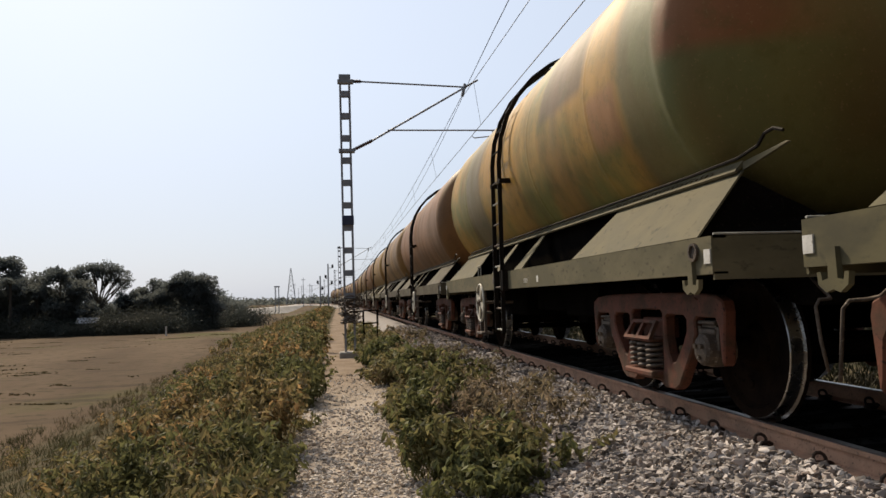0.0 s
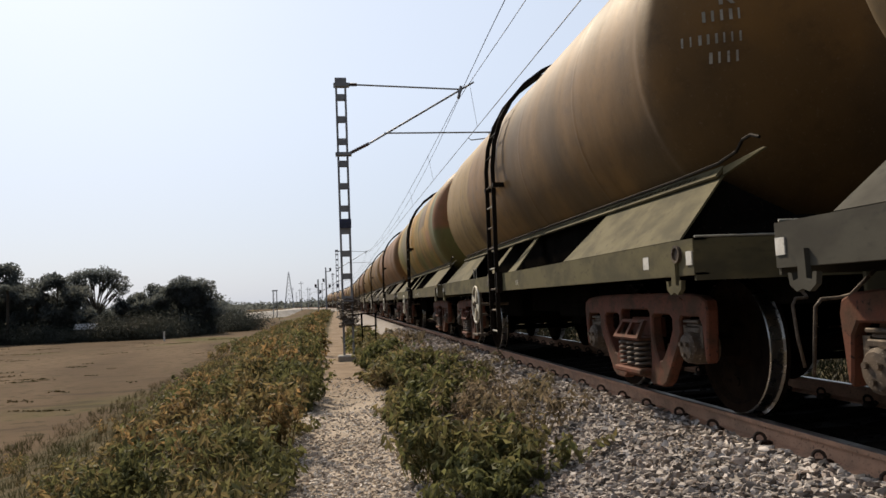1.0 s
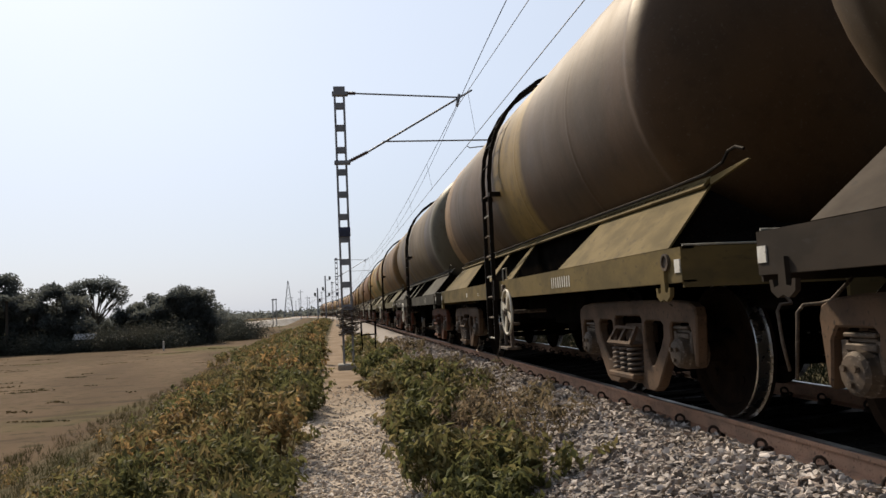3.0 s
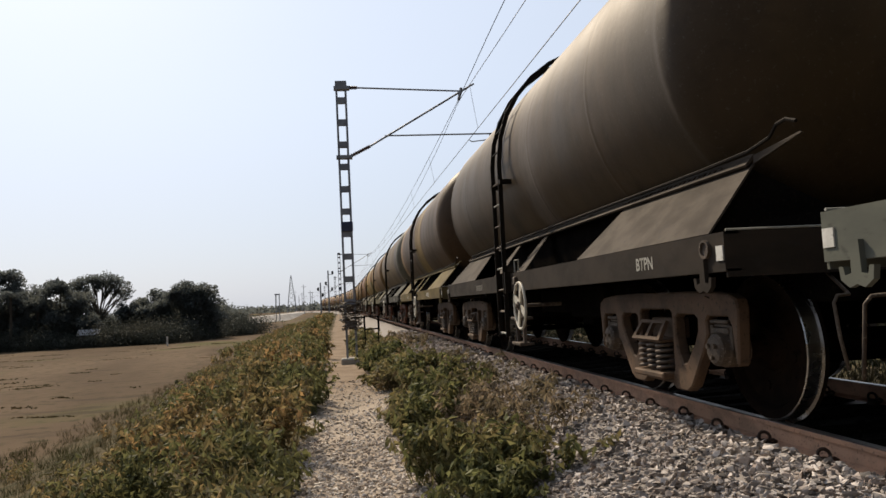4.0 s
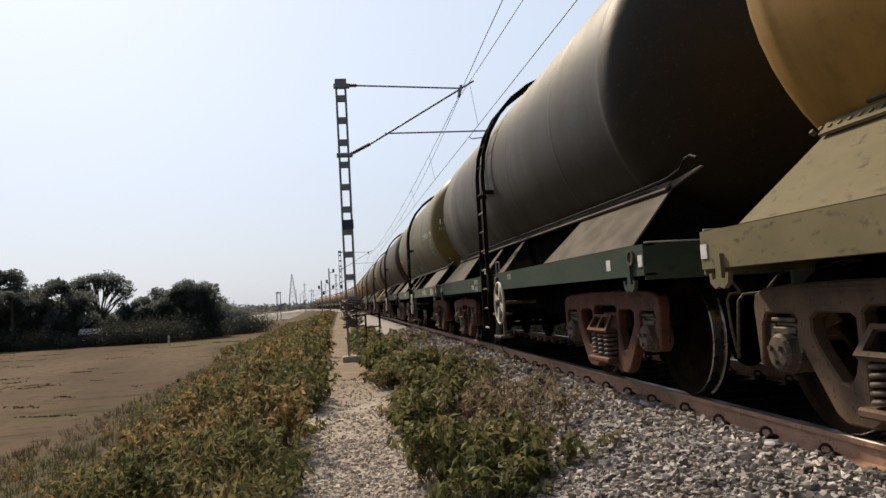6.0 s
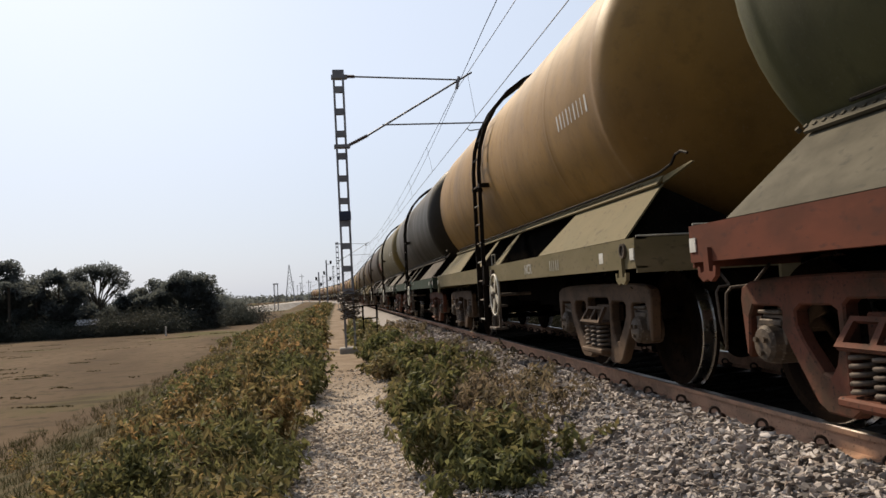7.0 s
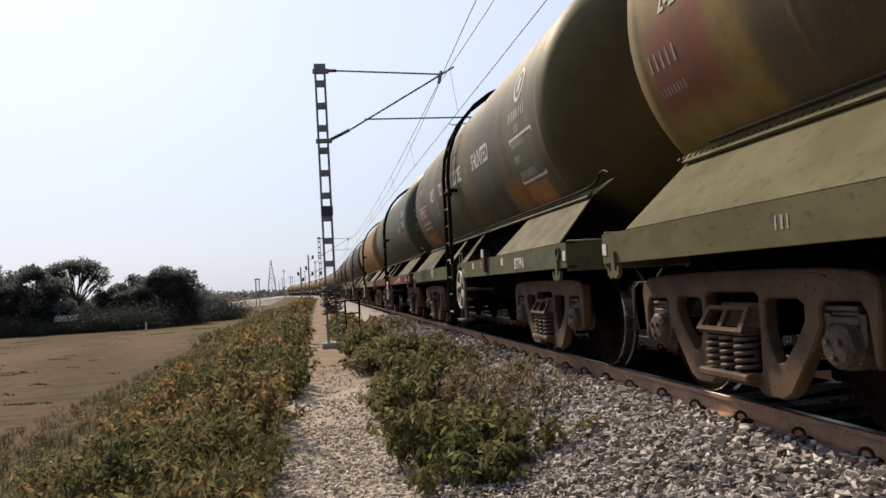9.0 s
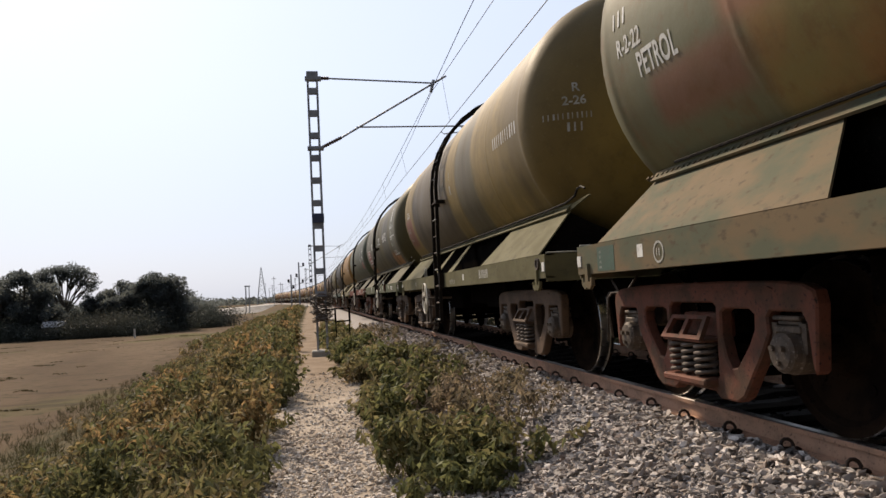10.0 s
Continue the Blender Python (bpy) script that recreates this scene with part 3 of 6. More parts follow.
def build_bogie(parent, yc, paint):
    bogie = new("bogie")
    bogie.parent = parent
    bogie.matrix_basis = pose(0, yc, 0)
    tagged(bogie, "cast steel bogie, rusty red-brown with dark grime")
    # cast side frame: arched top bar, pedestal jaws, two slanting legs and the spring seat
    half = [(0.45, 0.905), (0.95, 0.895), (1.20, 0.875), (1.29, 0.84), (1.31, 0.77), (1.275, 0.42), (1.25, 0.40), (1.235, 0.46), (1.215, 0.66), (1.17, 0.725),
            (0.90, 0.725), (0.865, 0.69), (0.875, 0.60), (0.80, 0.48), (0.58, 0.20), (0.50, 0.16), (0.30, 0.16), (0.24, 0.20)]
    outline = half + [(-y, z) for y, z in reversed(half)]
    side_window = [(0.37, 0.71), (0.42, 0.735), (0.68, 0.735), (0.735, 0.70), (0.73, 0.62), (0.67, 0.53), (0.52, 0.375), (0.455, 0.365), (0.405, 0.43), (0.365, 0.56)]
    bolster_window = [(-0.31, 0.74), (-0.27, 0.77), (0.27, 0.77), (0.31, 0.74), (0.30, 0.30), (0.25, 0.275), (-0.25, 0.275), (-0.30, 0.30)]
    holes = [side_window, [(-y, z) for y, z in reversed(side_window)], bolster_window]
    for s in (-1, 1):
        bm = pierced(bmesh.new(), s * 1.235, s * 1.145, outline, holes)
        # raised rib along the top bar and a shelf under the springs
        slab(bm, [(s * 1.238, -0.95, 0.85), (s * 1.238, 0.95, 0.85), (s * 1.238, 0.90, 0.868), (s * 1.238, -0.90, 0.868)], 0.02)
        box(bm, s * 1.08, s * 1.33, -0.29, 0.29, 0.235, 0.285, 0.012)
        part("side_frame", bm, paint, bogie)
        for cy in (-0.17, 0.0, 0.17):
            bm = bmesh.new()
            turns = 5.5
            pts = [(s * 1.235 + 0.072 * math.cos(a), cy + 0.072 * math.sin(a), 0.295 + 0.235 * a / (2 * math.pi * turns)) for a in [i * 2 * math.pi / 9 for i in range(50)]]
            tube(bm, pts, 0.0145, 5)
            part("coil_spring", bm, SPRING, bogie, "grimy coil suspension spring", True)
        # bolster end leaning outwards, with two pockets
        bm = bmesh.new()
        face = [(s * 1.325, -0.27, 0.53), (s * 1.325, 0.27, 0.53), (s * 1.24, 0.24, 0.68), (s * 1.24, -0.24, 0.68)]

        def on_face(u, v):
            a, b, c, d = (Vector(p) for p in face)
            return (a.lerp(b, u)).lerp(d.lerp(c, u), v)
        for u0, u1, v0, v1 in ((0, 1, 0, 0.16), (0, 1, 0.84, 1), (0, 0.09, 0.16, 0.84), (0.455, 0.545, 0.16, 0.84), (0.91, 1, 0.16, 0.84)):
            slab(bm, [on_face(u0, v0), on_face(u1, v0), on_face(u1, v1), on_face(u0, v1)], 0.03)
        box(bm, s * 1.10, s * 1.325, -0.27, 0.27, 0.515, 0.54, 0.008)
        box(bm, s * 1.06, s * 1.16, -0.25, 0.25, 0.54, 0.70, 0.01)
        part("bolster_end", bm, paint, bogie)
        for e in (-1, 1):
            bm = bmesh.new()
            lathe(bm, [(s * 1.06, 0.125), (s * 1.20, 0.125), (s * 1.215, 0.118), (s * 1.255, 0.112), (s * 1.275, 0.092), (s * 1.28, 0.05)], 16, "x", (0, e * 1.02, 0.5))
            for k in range(3):
                a = k * 2.094 + 0.5
                rod(bm, (s * 1.265, e * 1.02 + 0.055 * math.cos(a), 0.5 + 0.052 * math.sin(a)), (s * 1.30, e * 1.02 + 0.052 * math.cos(a), 0.5 + 0.052 * math.sin(a)), 0.017, 6)
            part("axlebox", bm, GREASE, bogie, "greasy bearing cap with three bolts")
            bm = bmesh.new()
            yc2 = e * 1.02
            box(bm, s * 1.07, s * 1.22, yc2 - 0.12, yc2 + 0.12, 0.605, 0.645, 0.008)
            box(bm, s * 1.08, s * 1.20, yc2 - 0.105, yc2 + 0.105, 0.65, 0.672, 0.004)
            box(bm, s * 1.07, s * 1.225, yc2 - 0.12, yc2 + 0.12, 0.676, 0.70, 0.006)
            for q in (-1, 1):
                slab(bm, [(s * 1.16, yc2 + q * 0.13, 0.50), (s * 1.16, yc2 + q * 0.155, 0.50), (s * 1.16, yc2 + q * 0.155, 0.66), (s * 1.16, yc2 + q * 0.10, 0.66)], 0.10)
            part("bearing_adapter", bm, GREASE, bogie, "dusty stacked bearing adapter")
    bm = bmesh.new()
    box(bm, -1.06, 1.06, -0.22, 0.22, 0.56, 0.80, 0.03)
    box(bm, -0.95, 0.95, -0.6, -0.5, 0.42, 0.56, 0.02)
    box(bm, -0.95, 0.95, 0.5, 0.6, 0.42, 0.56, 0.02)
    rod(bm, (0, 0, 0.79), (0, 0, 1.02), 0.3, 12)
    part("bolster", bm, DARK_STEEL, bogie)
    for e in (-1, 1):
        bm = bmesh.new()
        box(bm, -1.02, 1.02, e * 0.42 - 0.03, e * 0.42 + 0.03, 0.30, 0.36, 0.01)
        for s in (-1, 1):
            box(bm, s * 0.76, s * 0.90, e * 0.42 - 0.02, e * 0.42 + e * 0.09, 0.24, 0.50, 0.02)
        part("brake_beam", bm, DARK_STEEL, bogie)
    for e in (-1, 1):
        bm = bmesh.new()
        for s in (-1, 1):
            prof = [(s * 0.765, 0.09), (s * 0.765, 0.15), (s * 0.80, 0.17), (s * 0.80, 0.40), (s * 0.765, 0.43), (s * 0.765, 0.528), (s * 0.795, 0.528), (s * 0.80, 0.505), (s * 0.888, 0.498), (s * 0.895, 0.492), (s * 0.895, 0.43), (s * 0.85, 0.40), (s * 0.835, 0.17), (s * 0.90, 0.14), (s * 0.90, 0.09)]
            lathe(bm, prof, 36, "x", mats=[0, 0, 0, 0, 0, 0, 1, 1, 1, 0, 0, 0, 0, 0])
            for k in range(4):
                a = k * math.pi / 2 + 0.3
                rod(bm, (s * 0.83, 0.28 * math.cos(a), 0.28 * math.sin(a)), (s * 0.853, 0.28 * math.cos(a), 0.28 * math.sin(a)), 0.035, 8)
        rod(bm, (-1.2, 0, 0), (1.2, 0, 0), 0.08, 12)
        ws = part("wheelset", bm, [WHEEL_STEEL, TREAD], bogie, "greasy steel wheels with bright treads, coloured dark as if shaded", False, pose(0, e, 0.5))
    return bogie


def build_wagon(brake_y):
    """Barrel on four sloping saddle plates over a straight frame, two bogies. brake_y: where the hand brake wheel stands."""
    wagon = thing("tank_wagon", "bogie tank wagon", "wagon")
    # barrel with dished ends
    bm = bmesh.new()
    prof = [(-BL - DOME * math.sin(a), TR * math.cos(a)) for a in [radians(d) for d in (87, 78, 69, 60, 51, 43, 35, 28, 21, 14, 7)]]
    body = [(-BL, TR), (-BL + 0.02, TR + 0.004), (-BL + 0.06, TR + 0.004), (-BL + 0.08, TR), (-BL + 0.13, TR), (-BL + 0.3, TR)]
    rib = []
    for y in (-3.35, -1.15, 1.15, 3.35):
        rib += [(y - 0.25, TR), (y - 0.06, TR), (y - 0.03, TR), (y - 0.012, TR + 0.003), (y + 0.012, TR + 0.003), (y + 0.03, TR), (y + 0.06, TR), (y + 0.25, TR)]
    ends = [(0.07 - u, r) for u, r in reversed(prof + body)]
    lathe(bm, prof + body + rib + ends, 56, "y", (0, 0, TZ))
    tank = part("barrel", bm, BLACK_PAINT, wagon, smooth=True)
    # manhole dome, walkway and valves on top
    bm = bmesh.new()
    lathe(bm, [(TZ + TR - 0.06, 0.36), (TZ + TR + 0.20, 0.36), (TZ + TR + 0.24, 0.33), (TZ + TR + 0.26, 0.10)], 18, "z", (0, -0.5, 0))
    rod(bm, (0, 0.1, TZ + TR - 0.05), (0, 0.1, TZ + TR + 0.2), 0.09, 10)
    part("manhole_dome", bm, BLACK_PAINT, tank, "dark bolted manhole dome")
    # frame
    for s in (-1, 1):
        bm = bmesh.new()
        xo = s * SIDE
        sect = [(0, 1.015), (0, 1.25), (0.10, 1.25), (0.10, 1.236), (0.012, 1.236), (0.012, 1.029), (0.10, 1.029), (0.10, 1.015)]
        ra = [bm.verts.new((xo - s * u, -HALF, z)) for u, z in sect]
        rb = [bm.verts.new((xo - s * u, HALF, z)) for u, z in sect]
        for i in range(8):
            bm.faces.new((ra[i], ra[(i + 1) % 8], rb[(i + 1) % 8], rb[i]))
        bm.faces.new(ra)
        bm.faces.new(rb[::-1])
        bmesh.ops.recalc_face_normals(bm, faces=bm.faces[:])
        part("sole_bar", bm, BLACK_PAINT, wagon)
    for e in (-1, 1):
        bm = bmesh.new()
        box(bm, -SIDE + 0.012, SIDE - 0.012, e * HALF - e * 0.02, e * HALF, 0.98, 1.25)
        box(bm, -0.35, 0.35, e * HALF, e * HALF + e * 0.03, 0.86, 1.24, 0.01)
        part("headstock", bm, BLACK_PAINT, wagon)
        # added pale rod that stands for the headstock's lit top edge
        bm = bmesh.new()
        rod(bm, (-SIDE + 0.02, e * (HALF - 0.01), 1.262), (SIDE - 0.02, e * (HALF - 0.01), 1.262), 0.008, 6)
        part("end_rail", bm, FADED, wagon)
        # coupler
        bm = bmesh.new()
        box(bm, -0.09, 0.09, e * HALF, e * (HALF + 0.30), 0.98, 1.14, 0.02)
        box(bm, -0.17, 0.15, e * (HALF + 0.26), e * (HALF + 0.455), 0.92, 1.18, 0.04)
        part("coupler", bm, DARK_STEEL, wagon)
        # brake hose
        bm = bmesh.new()
        y = e * (HALF + 0.08)
        hx = -1.19 if e > 0 else -0.98
        tube(bm, [(hx + 0.16, y - e * 0.16, 0.98), (hx + 0.15, y + e * 0.02, 0.86), (hx + 0.12, y + e * 0.08, 0.845), (hx + 0.03, y + e * 0.10, 0.84), (hx, y + e * 0.11, 0.80), (hx, y + e * 0.14, 0.60), (hx + 0.01, y + e * 0.18, 0.42)], 0.011, 7)
        part("brake_hose", bm, GREASE, wagon, "pale worn brake hose", True)
        for s in (-1, 1):
            # towing hook under the corner, lamp socket at the rear, reflector plate
            bm = bmesh.new()
            xh, yh = s * (SIDE + 0.012), e * (HALF - 0.25)
            shape = [(-0.028, 1.10), (-0.034, 0.955), (-0.075, 0.945), (-0.085, 0.985), (-0.115, 0.985), (-0.105, 0.925), (-0.05, 0.89), (0.0, 0.905)]
            shape += [(-u, z) for u, z in reversed(shape[:-1])]
            slab(bm, [(xh, yh + u, z) for u, z in shape], 0.03)
            part("tow_hook", bm, BLACK_PAINT, wagon)
            if e < 0:
                bm = lathe(bmesh.new(), [(s * SIDE, 0.06), (s * (SIDE + 0.022), 0.06), (s * (SIDE + 0.022), 0.045), (s * (SIDE + 0.008), 0.042)], 14, "x", (0, yh - 0.03, 1.16))
                part("lamp_socket", bm, GREASE, wagon, "round grimy lamp socket")
            bm = bmesh.new()
            box(bm, s * SIDE, s * (SIDE + 0.008), e * (HALF - 0.05) - 0.04, e * (HALF - 0.05) + 0.04, 1.08, 1.17)
            part("reflector", bm, WHITE, wagon, "small white reflector plate")
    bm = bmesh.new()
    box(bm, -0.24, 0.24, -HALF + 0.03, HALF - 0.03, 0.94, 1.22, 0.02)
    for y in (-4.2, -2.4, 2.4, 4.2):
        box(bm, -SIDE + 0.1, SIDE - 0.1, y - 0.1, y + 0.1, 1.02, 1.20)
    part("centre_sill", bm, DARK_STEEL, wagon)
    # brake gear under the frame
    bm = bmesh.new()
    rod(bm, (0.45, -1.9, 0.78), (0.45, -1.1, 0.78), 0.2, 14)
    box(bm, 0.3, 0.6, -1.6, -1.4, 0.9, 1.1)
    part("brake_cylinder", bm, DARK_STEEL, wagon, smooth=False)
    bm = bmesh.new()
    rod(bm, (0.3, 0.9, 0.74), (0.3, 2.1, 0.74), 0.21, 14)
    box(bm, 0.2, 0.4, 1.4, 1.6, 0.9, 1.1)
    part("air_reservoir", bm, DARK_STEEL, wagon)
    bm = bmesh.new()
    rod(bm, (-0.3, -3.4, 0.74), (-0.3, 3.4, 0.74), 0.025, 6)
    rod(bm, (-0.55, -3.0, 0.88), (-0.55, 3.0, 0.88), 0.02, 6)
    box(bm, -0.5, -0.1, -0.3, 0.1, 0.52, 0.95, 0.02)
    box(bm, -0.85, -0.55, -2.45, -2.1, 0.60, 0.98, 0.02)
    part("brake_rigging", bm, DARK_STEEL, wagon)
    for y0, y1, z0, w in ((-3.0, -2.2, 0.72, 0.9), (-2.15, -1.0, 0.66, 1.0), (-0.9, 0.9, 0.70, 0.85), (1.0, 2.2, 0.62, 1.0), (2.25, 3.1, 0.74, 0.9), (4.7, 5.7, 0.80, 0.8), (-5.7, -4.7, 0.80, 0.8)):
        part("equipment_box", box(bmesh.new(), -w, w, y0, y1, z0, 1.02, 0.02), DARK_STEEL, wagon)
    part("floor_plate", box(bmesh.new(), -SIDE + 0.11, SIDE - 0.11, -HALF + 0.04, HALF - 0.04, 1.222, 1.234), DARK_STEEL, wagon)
    # added dark plates standing for the shade in the recess under the barrel
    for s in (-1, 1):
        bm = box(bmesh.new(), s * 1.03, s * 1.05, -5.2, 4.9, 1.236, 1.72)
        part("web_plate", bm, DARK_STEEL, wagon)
    # added dark sheets in place of the shade below the dished ends
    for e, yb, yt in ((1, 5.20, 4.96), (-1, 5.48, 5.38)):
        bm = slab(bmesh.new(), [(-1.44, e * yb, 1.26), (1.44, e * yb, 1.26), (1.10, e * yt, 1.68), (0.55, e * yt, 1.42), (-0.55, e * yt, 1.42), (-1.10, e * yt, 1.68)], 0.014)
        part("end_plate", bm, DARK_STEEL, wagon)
    hy = LY - 0.62 if brake_y < 0 else LY + 0.50
    for s in (-1, 1):
        bm = box(bmesh.new(), s * SIDE, s * (SIDE + 0.045), hy - 0.05, hy + 0.05, 1.10, 1.19, 0.008)
        box(bm, s * (SIDE + 0.045), s * (SIDE + 0.055), hy - 0.05, hy + 0.05, 1.10, 1.115)
        part("label_holder", bm, GREASE, wagon)
    # saddle plates slope from the sole bar to the barrel's seat
    for s in (-1, 1):
        for e in (-1, 1):
            bm = bmesh.new()
            xb, xt = s * (SIDE - 0.005), s * 1.115
            ib, it, ot, ob = (2.55, 2.90, 5.00, 5.27) if e > 0 else (2.95, 3.28, 5.46, 5.57)
            slab(bm, [(xb, e * ob, 1.25), (xb, e * ib, 1.25), (xt, e * it, 1.70), (xt, e * ot, 1.70)], 0.014)
            part("saddle_plate", bm, BLACK_PAINT, wagon)
        for y in (0.80, -0.62):
            bm = bmesh.new()
            xb, xt = s * (SIDE - 0.02), s * 1.12
            slab(bm, [(xb, y + 0.22, 1.25), (xb, y - 0.22, 1.25), (xt, y - 0.07, 1.70), (xt, y + 0.07, 1.70)], 0.014)
            part("strut", bm, BLACK_PAINT, wagon)
        # seat angle along the barrel
        bm = bmesh.new()
        slab(bm, [(s * 1.165, -5.45, 1.69), (s * 1.165, 5.0, 1.69), (s * 1.10, 5.0, 1.762), (s * 1.10, -5.45, 1.762)], 0.02)
        slab(bm, [(s * 1.112, -5.46, 1.70), (s * 1.105, -5.455, 1.755), (s * 1.095, -5.94, 1.80), (s * 1.10, -5.97, 1.79)], 0.02)
        seat = part("seat_angle", bm, BLACK_PAINT, wagon)
        bm = bmesh.new()
        for e in (-1, 1):
            for i in range(24):
                y = e * (3.25 + i * 0.08)
                rod(bm, (s * 1.125, y, 1.718), (s * 1.148, y, 1.737), 0.016, 5)
        tagged(part("bolt_strip", bm, BLACK_PAINT, seat), kind="stuff")
        # drip pipe following the barrel's foot, turned up at the ends
        bm = bmesh.new()
        tube(bm, [(s * 1.16, -6.0, 1.85), (s * 1.17, -5.92, 1.88), (s * 1.17, -5.82, 1.87), (s * 1.17, -5.74, 1.81), (s * 1.17, -5.5, 1.775), (s * 1.165, -4.8, 1.765), (s * 1.165, 4.6, 1.775)], 0.012, 6)
        part("drip_pipe", bm, BLACK_PAINT, seat)
        # access ladder bent over the barrel
        ladder = new("ladder")
        ladder.parent = wagon
        tagged(ladder, "narrow dark steel ladder bent over the barrel")
        arc = [(s * 1.58, 0.42), (s * 1.58, 1.45), (s * 1.575, 2.2), (s * 1.575, 2.75)] + [(s * (TR + 0.10) * math.cos(a), TZ + (TR + 0.10) * math.sin(a)) for a in [radians(d) for d in (12, 24, 36, 48, 60, 72, 82)]]
        for y in (LY - 0.22, LY + 0.22):
            bm = bmesh.new()
            rings = []
            for i, (xa, za) in enumerate(arc):
                p, q = arc[max(0, i - 1)], arc[min(len(arc) - 1, i + 1)]
                d = Vector((q[0] - p[0], 0, q[1] - p[1])).normalized()
                nx, nz = -d.z * 0.03, d.x * 0.03
                rings.append([bm.verts.new(c) for c in ((xa + nx, y - 0.008, za + nz), (xa + nx, y + 0.008, za + nz), (xa - nx, y + 0.008, za - nz), (xa - nx, y - 0.008, za - nz))])
            for r1, r2 in zip(rings, rings[1:]):
                for i in range(4):
                    bm.faces.new((r1[i], r1[(i + 1) % 4], r2[(i + 1) % 4], r2[i]))
            bm.faces.new(rings[0])
            bm.faces.new(rings[-1][::-1])
            bmesh.ops.recalc_face_normals(bm, faces=bm.faces[:])
            part("stile", bm, BLACK_PAINT, ladder)
            o = 1 if y > LY else -1
            part("bracket", box(bmesh.new(), s * SIDE, s * 1.60, y + o * 0.01, y + o * 0.07, 0.99, 1.27), BLACK_PAINT, ladder)
            part("bracket", box(bmesh.new(), s * 1.42, s * 1.60, y + o * 0.01, y + o * 0.09, 2.45, 2.51), BLACK_PAINT, ladder)
        for i in range(8):
            z = 0.46 + 0.29 * i
            part("rung", rod(bmesh.new(), (s * 1.58, LY - 0.21, z), (s * 1.58, LY + 0.21, z), 0.013, 6), GREASE if i % 3 else FADED, ladder)
        for d in (6, 18, 30, 42, 54, 66, 78):
            a = radians(d)
            p = (s * (TR + 0.10) * math.cos(a), TZ + (TR + 0.10) * math.sin(a))
            part("rung", rod(bmesh.new(), (p[0], LY - 0.21, p[1]), (p[0], LY + 0.21, p[1]), 0.013, 6), BLACK_PAINT, ladder)
        # hand brake wheel with four spokes, its spindle and a two-step footboard
        hw = new("hand_wheel")
        hw.parent = wagon
        tagged(hw, "cream four-spoked hand brake wheel")
        c = Vector((s * 1.68, brake_y, 0.83))
        bm = bmesh.new()
        tube(bm, [c + Vector((0, 0.272 * math.cos(a), 0.272 * math.sin(a))) for a in [i * 2 * math.pi / 28 for i in range(28)]], 0.017, 7, True)
        part("rim", bm, CREAM, hw, smooth=True)
        for k in range(4):
            a = k * math.pi / 2 + 0.38
            u, v = Vector((0, math.cos(a), math.sin(a))), Vector((0, -math.sin(a), math.cos(a)))
            bm = bmesh.new()
            slab(bm, [c + u * 0.03 + v * 0.03, c + u * 0.26 + v * 0.045, c + u * 0.26 - v * 0.045, c + u * 0.03 - v * 0.03], 0.02)
            part("spoke", bm, CREAM, hw)
        bm = bmesh.new()
        rod(bm, c - Vector((s * 0.5, 0, 0)), c + Vector((s * 0.05, 0, 0)), 0.022, 8)
        rod(bm, c, c + Vector((s * 0.03, 0, 0)), 0.05, 10)
        part("spindle", bm, GREASE, hw)
        st = new("footboard")
        st.parent = wagon
        tagged(st, "two-step footboard hanging below the frame")
        up = brake_y + 0.97
        for y in (up - 0.36, up):
            bm = bmesh.new()
            box(bm, s * (SIDE - 0.05), s * (SIDE - 0.01), y - 0.025, y + 0.025, 0.32, 1.02)
            part("hanger", bm, SPRING, st)
        for z in (0.34, 0.66):
            bm = bmesh.new()
            box(bm, s * (SIDE - 0.14), s * (SIDE + 0.05), up - 0.40, up + 0.04, z - 0.015, z + 0.02, 0.005)
            part("tread", bm, SPRING, st)
        bm = bmesh.new()
        yb = -0.45 if brake_y < 0 else 1.97
        tube(bm, [(s * (SIDE - 0.02), yb + 0.16, 1.24), (s * (SIDE - 0.02), yb + 0.16, 1.41), (s * (SIDE - 0.02), yb - 0.05, 1.41), (s * (SIDE - 0.02), yb - 0.05, 1.24)], 0.010, 5)
        part("grab_handle", bm, FADED, wagon)
    build_bogie(wagon, 4.38, RUST)
    build_bogie(wagon, -4.02, RUST)
    return wagon


# ------------------------------------------------------------------ letter outlines, made once
def flat_text(words):
    """Triangulated outline of a word at size 1, starting at the origin."""
    cu = bpy.data.curves.new("lettering", "FONT")
    cu.body, cu.size, cu.resolution_u, cu.offset = words, 1.0, 4, 0.022
    tmp = new("lettering_guide", cu)
    bpy.context.view_layer.update()
    me = tmp.evaluated_get(bpy.context.evaluated_depsgraph_get()).to_mesh()
    vs, fs = [tuple(v.co) for v in me.vertices], [tuple(p.vertices) for p in me.polygons]
    tmp.to_mesh_clear()
    bpy.data.objects.remove(tmp)
    bpy.data.curves.remove(cu)
    return vs, fs


WORDS = {w: flat_text(w) for w in ("NOT", "TO", "BE", "LOOSE", "SHUNTED", "NF", "R", "N", "PETROL", "CAPACITY", "TON. 54-28", "LITER", "BTPN", "NFR", "NCR", "WCR", "SR", "HIGHLY INFLAMMABLE", "2-26", "R-2-22")}

# paint schemes: barrel colours, sole bar colours, label words


def scheme(name, base, patch, dark, fa, fb, seed, zones=(), label="", brake=-1.0):
    return {"tank": tank_paint("barrel_" + name, base, patch, dark, zones, seed), "frame": frame_paint("frame_" + name, fa, fb), "label": label, "brake": brake, "saddle": None}


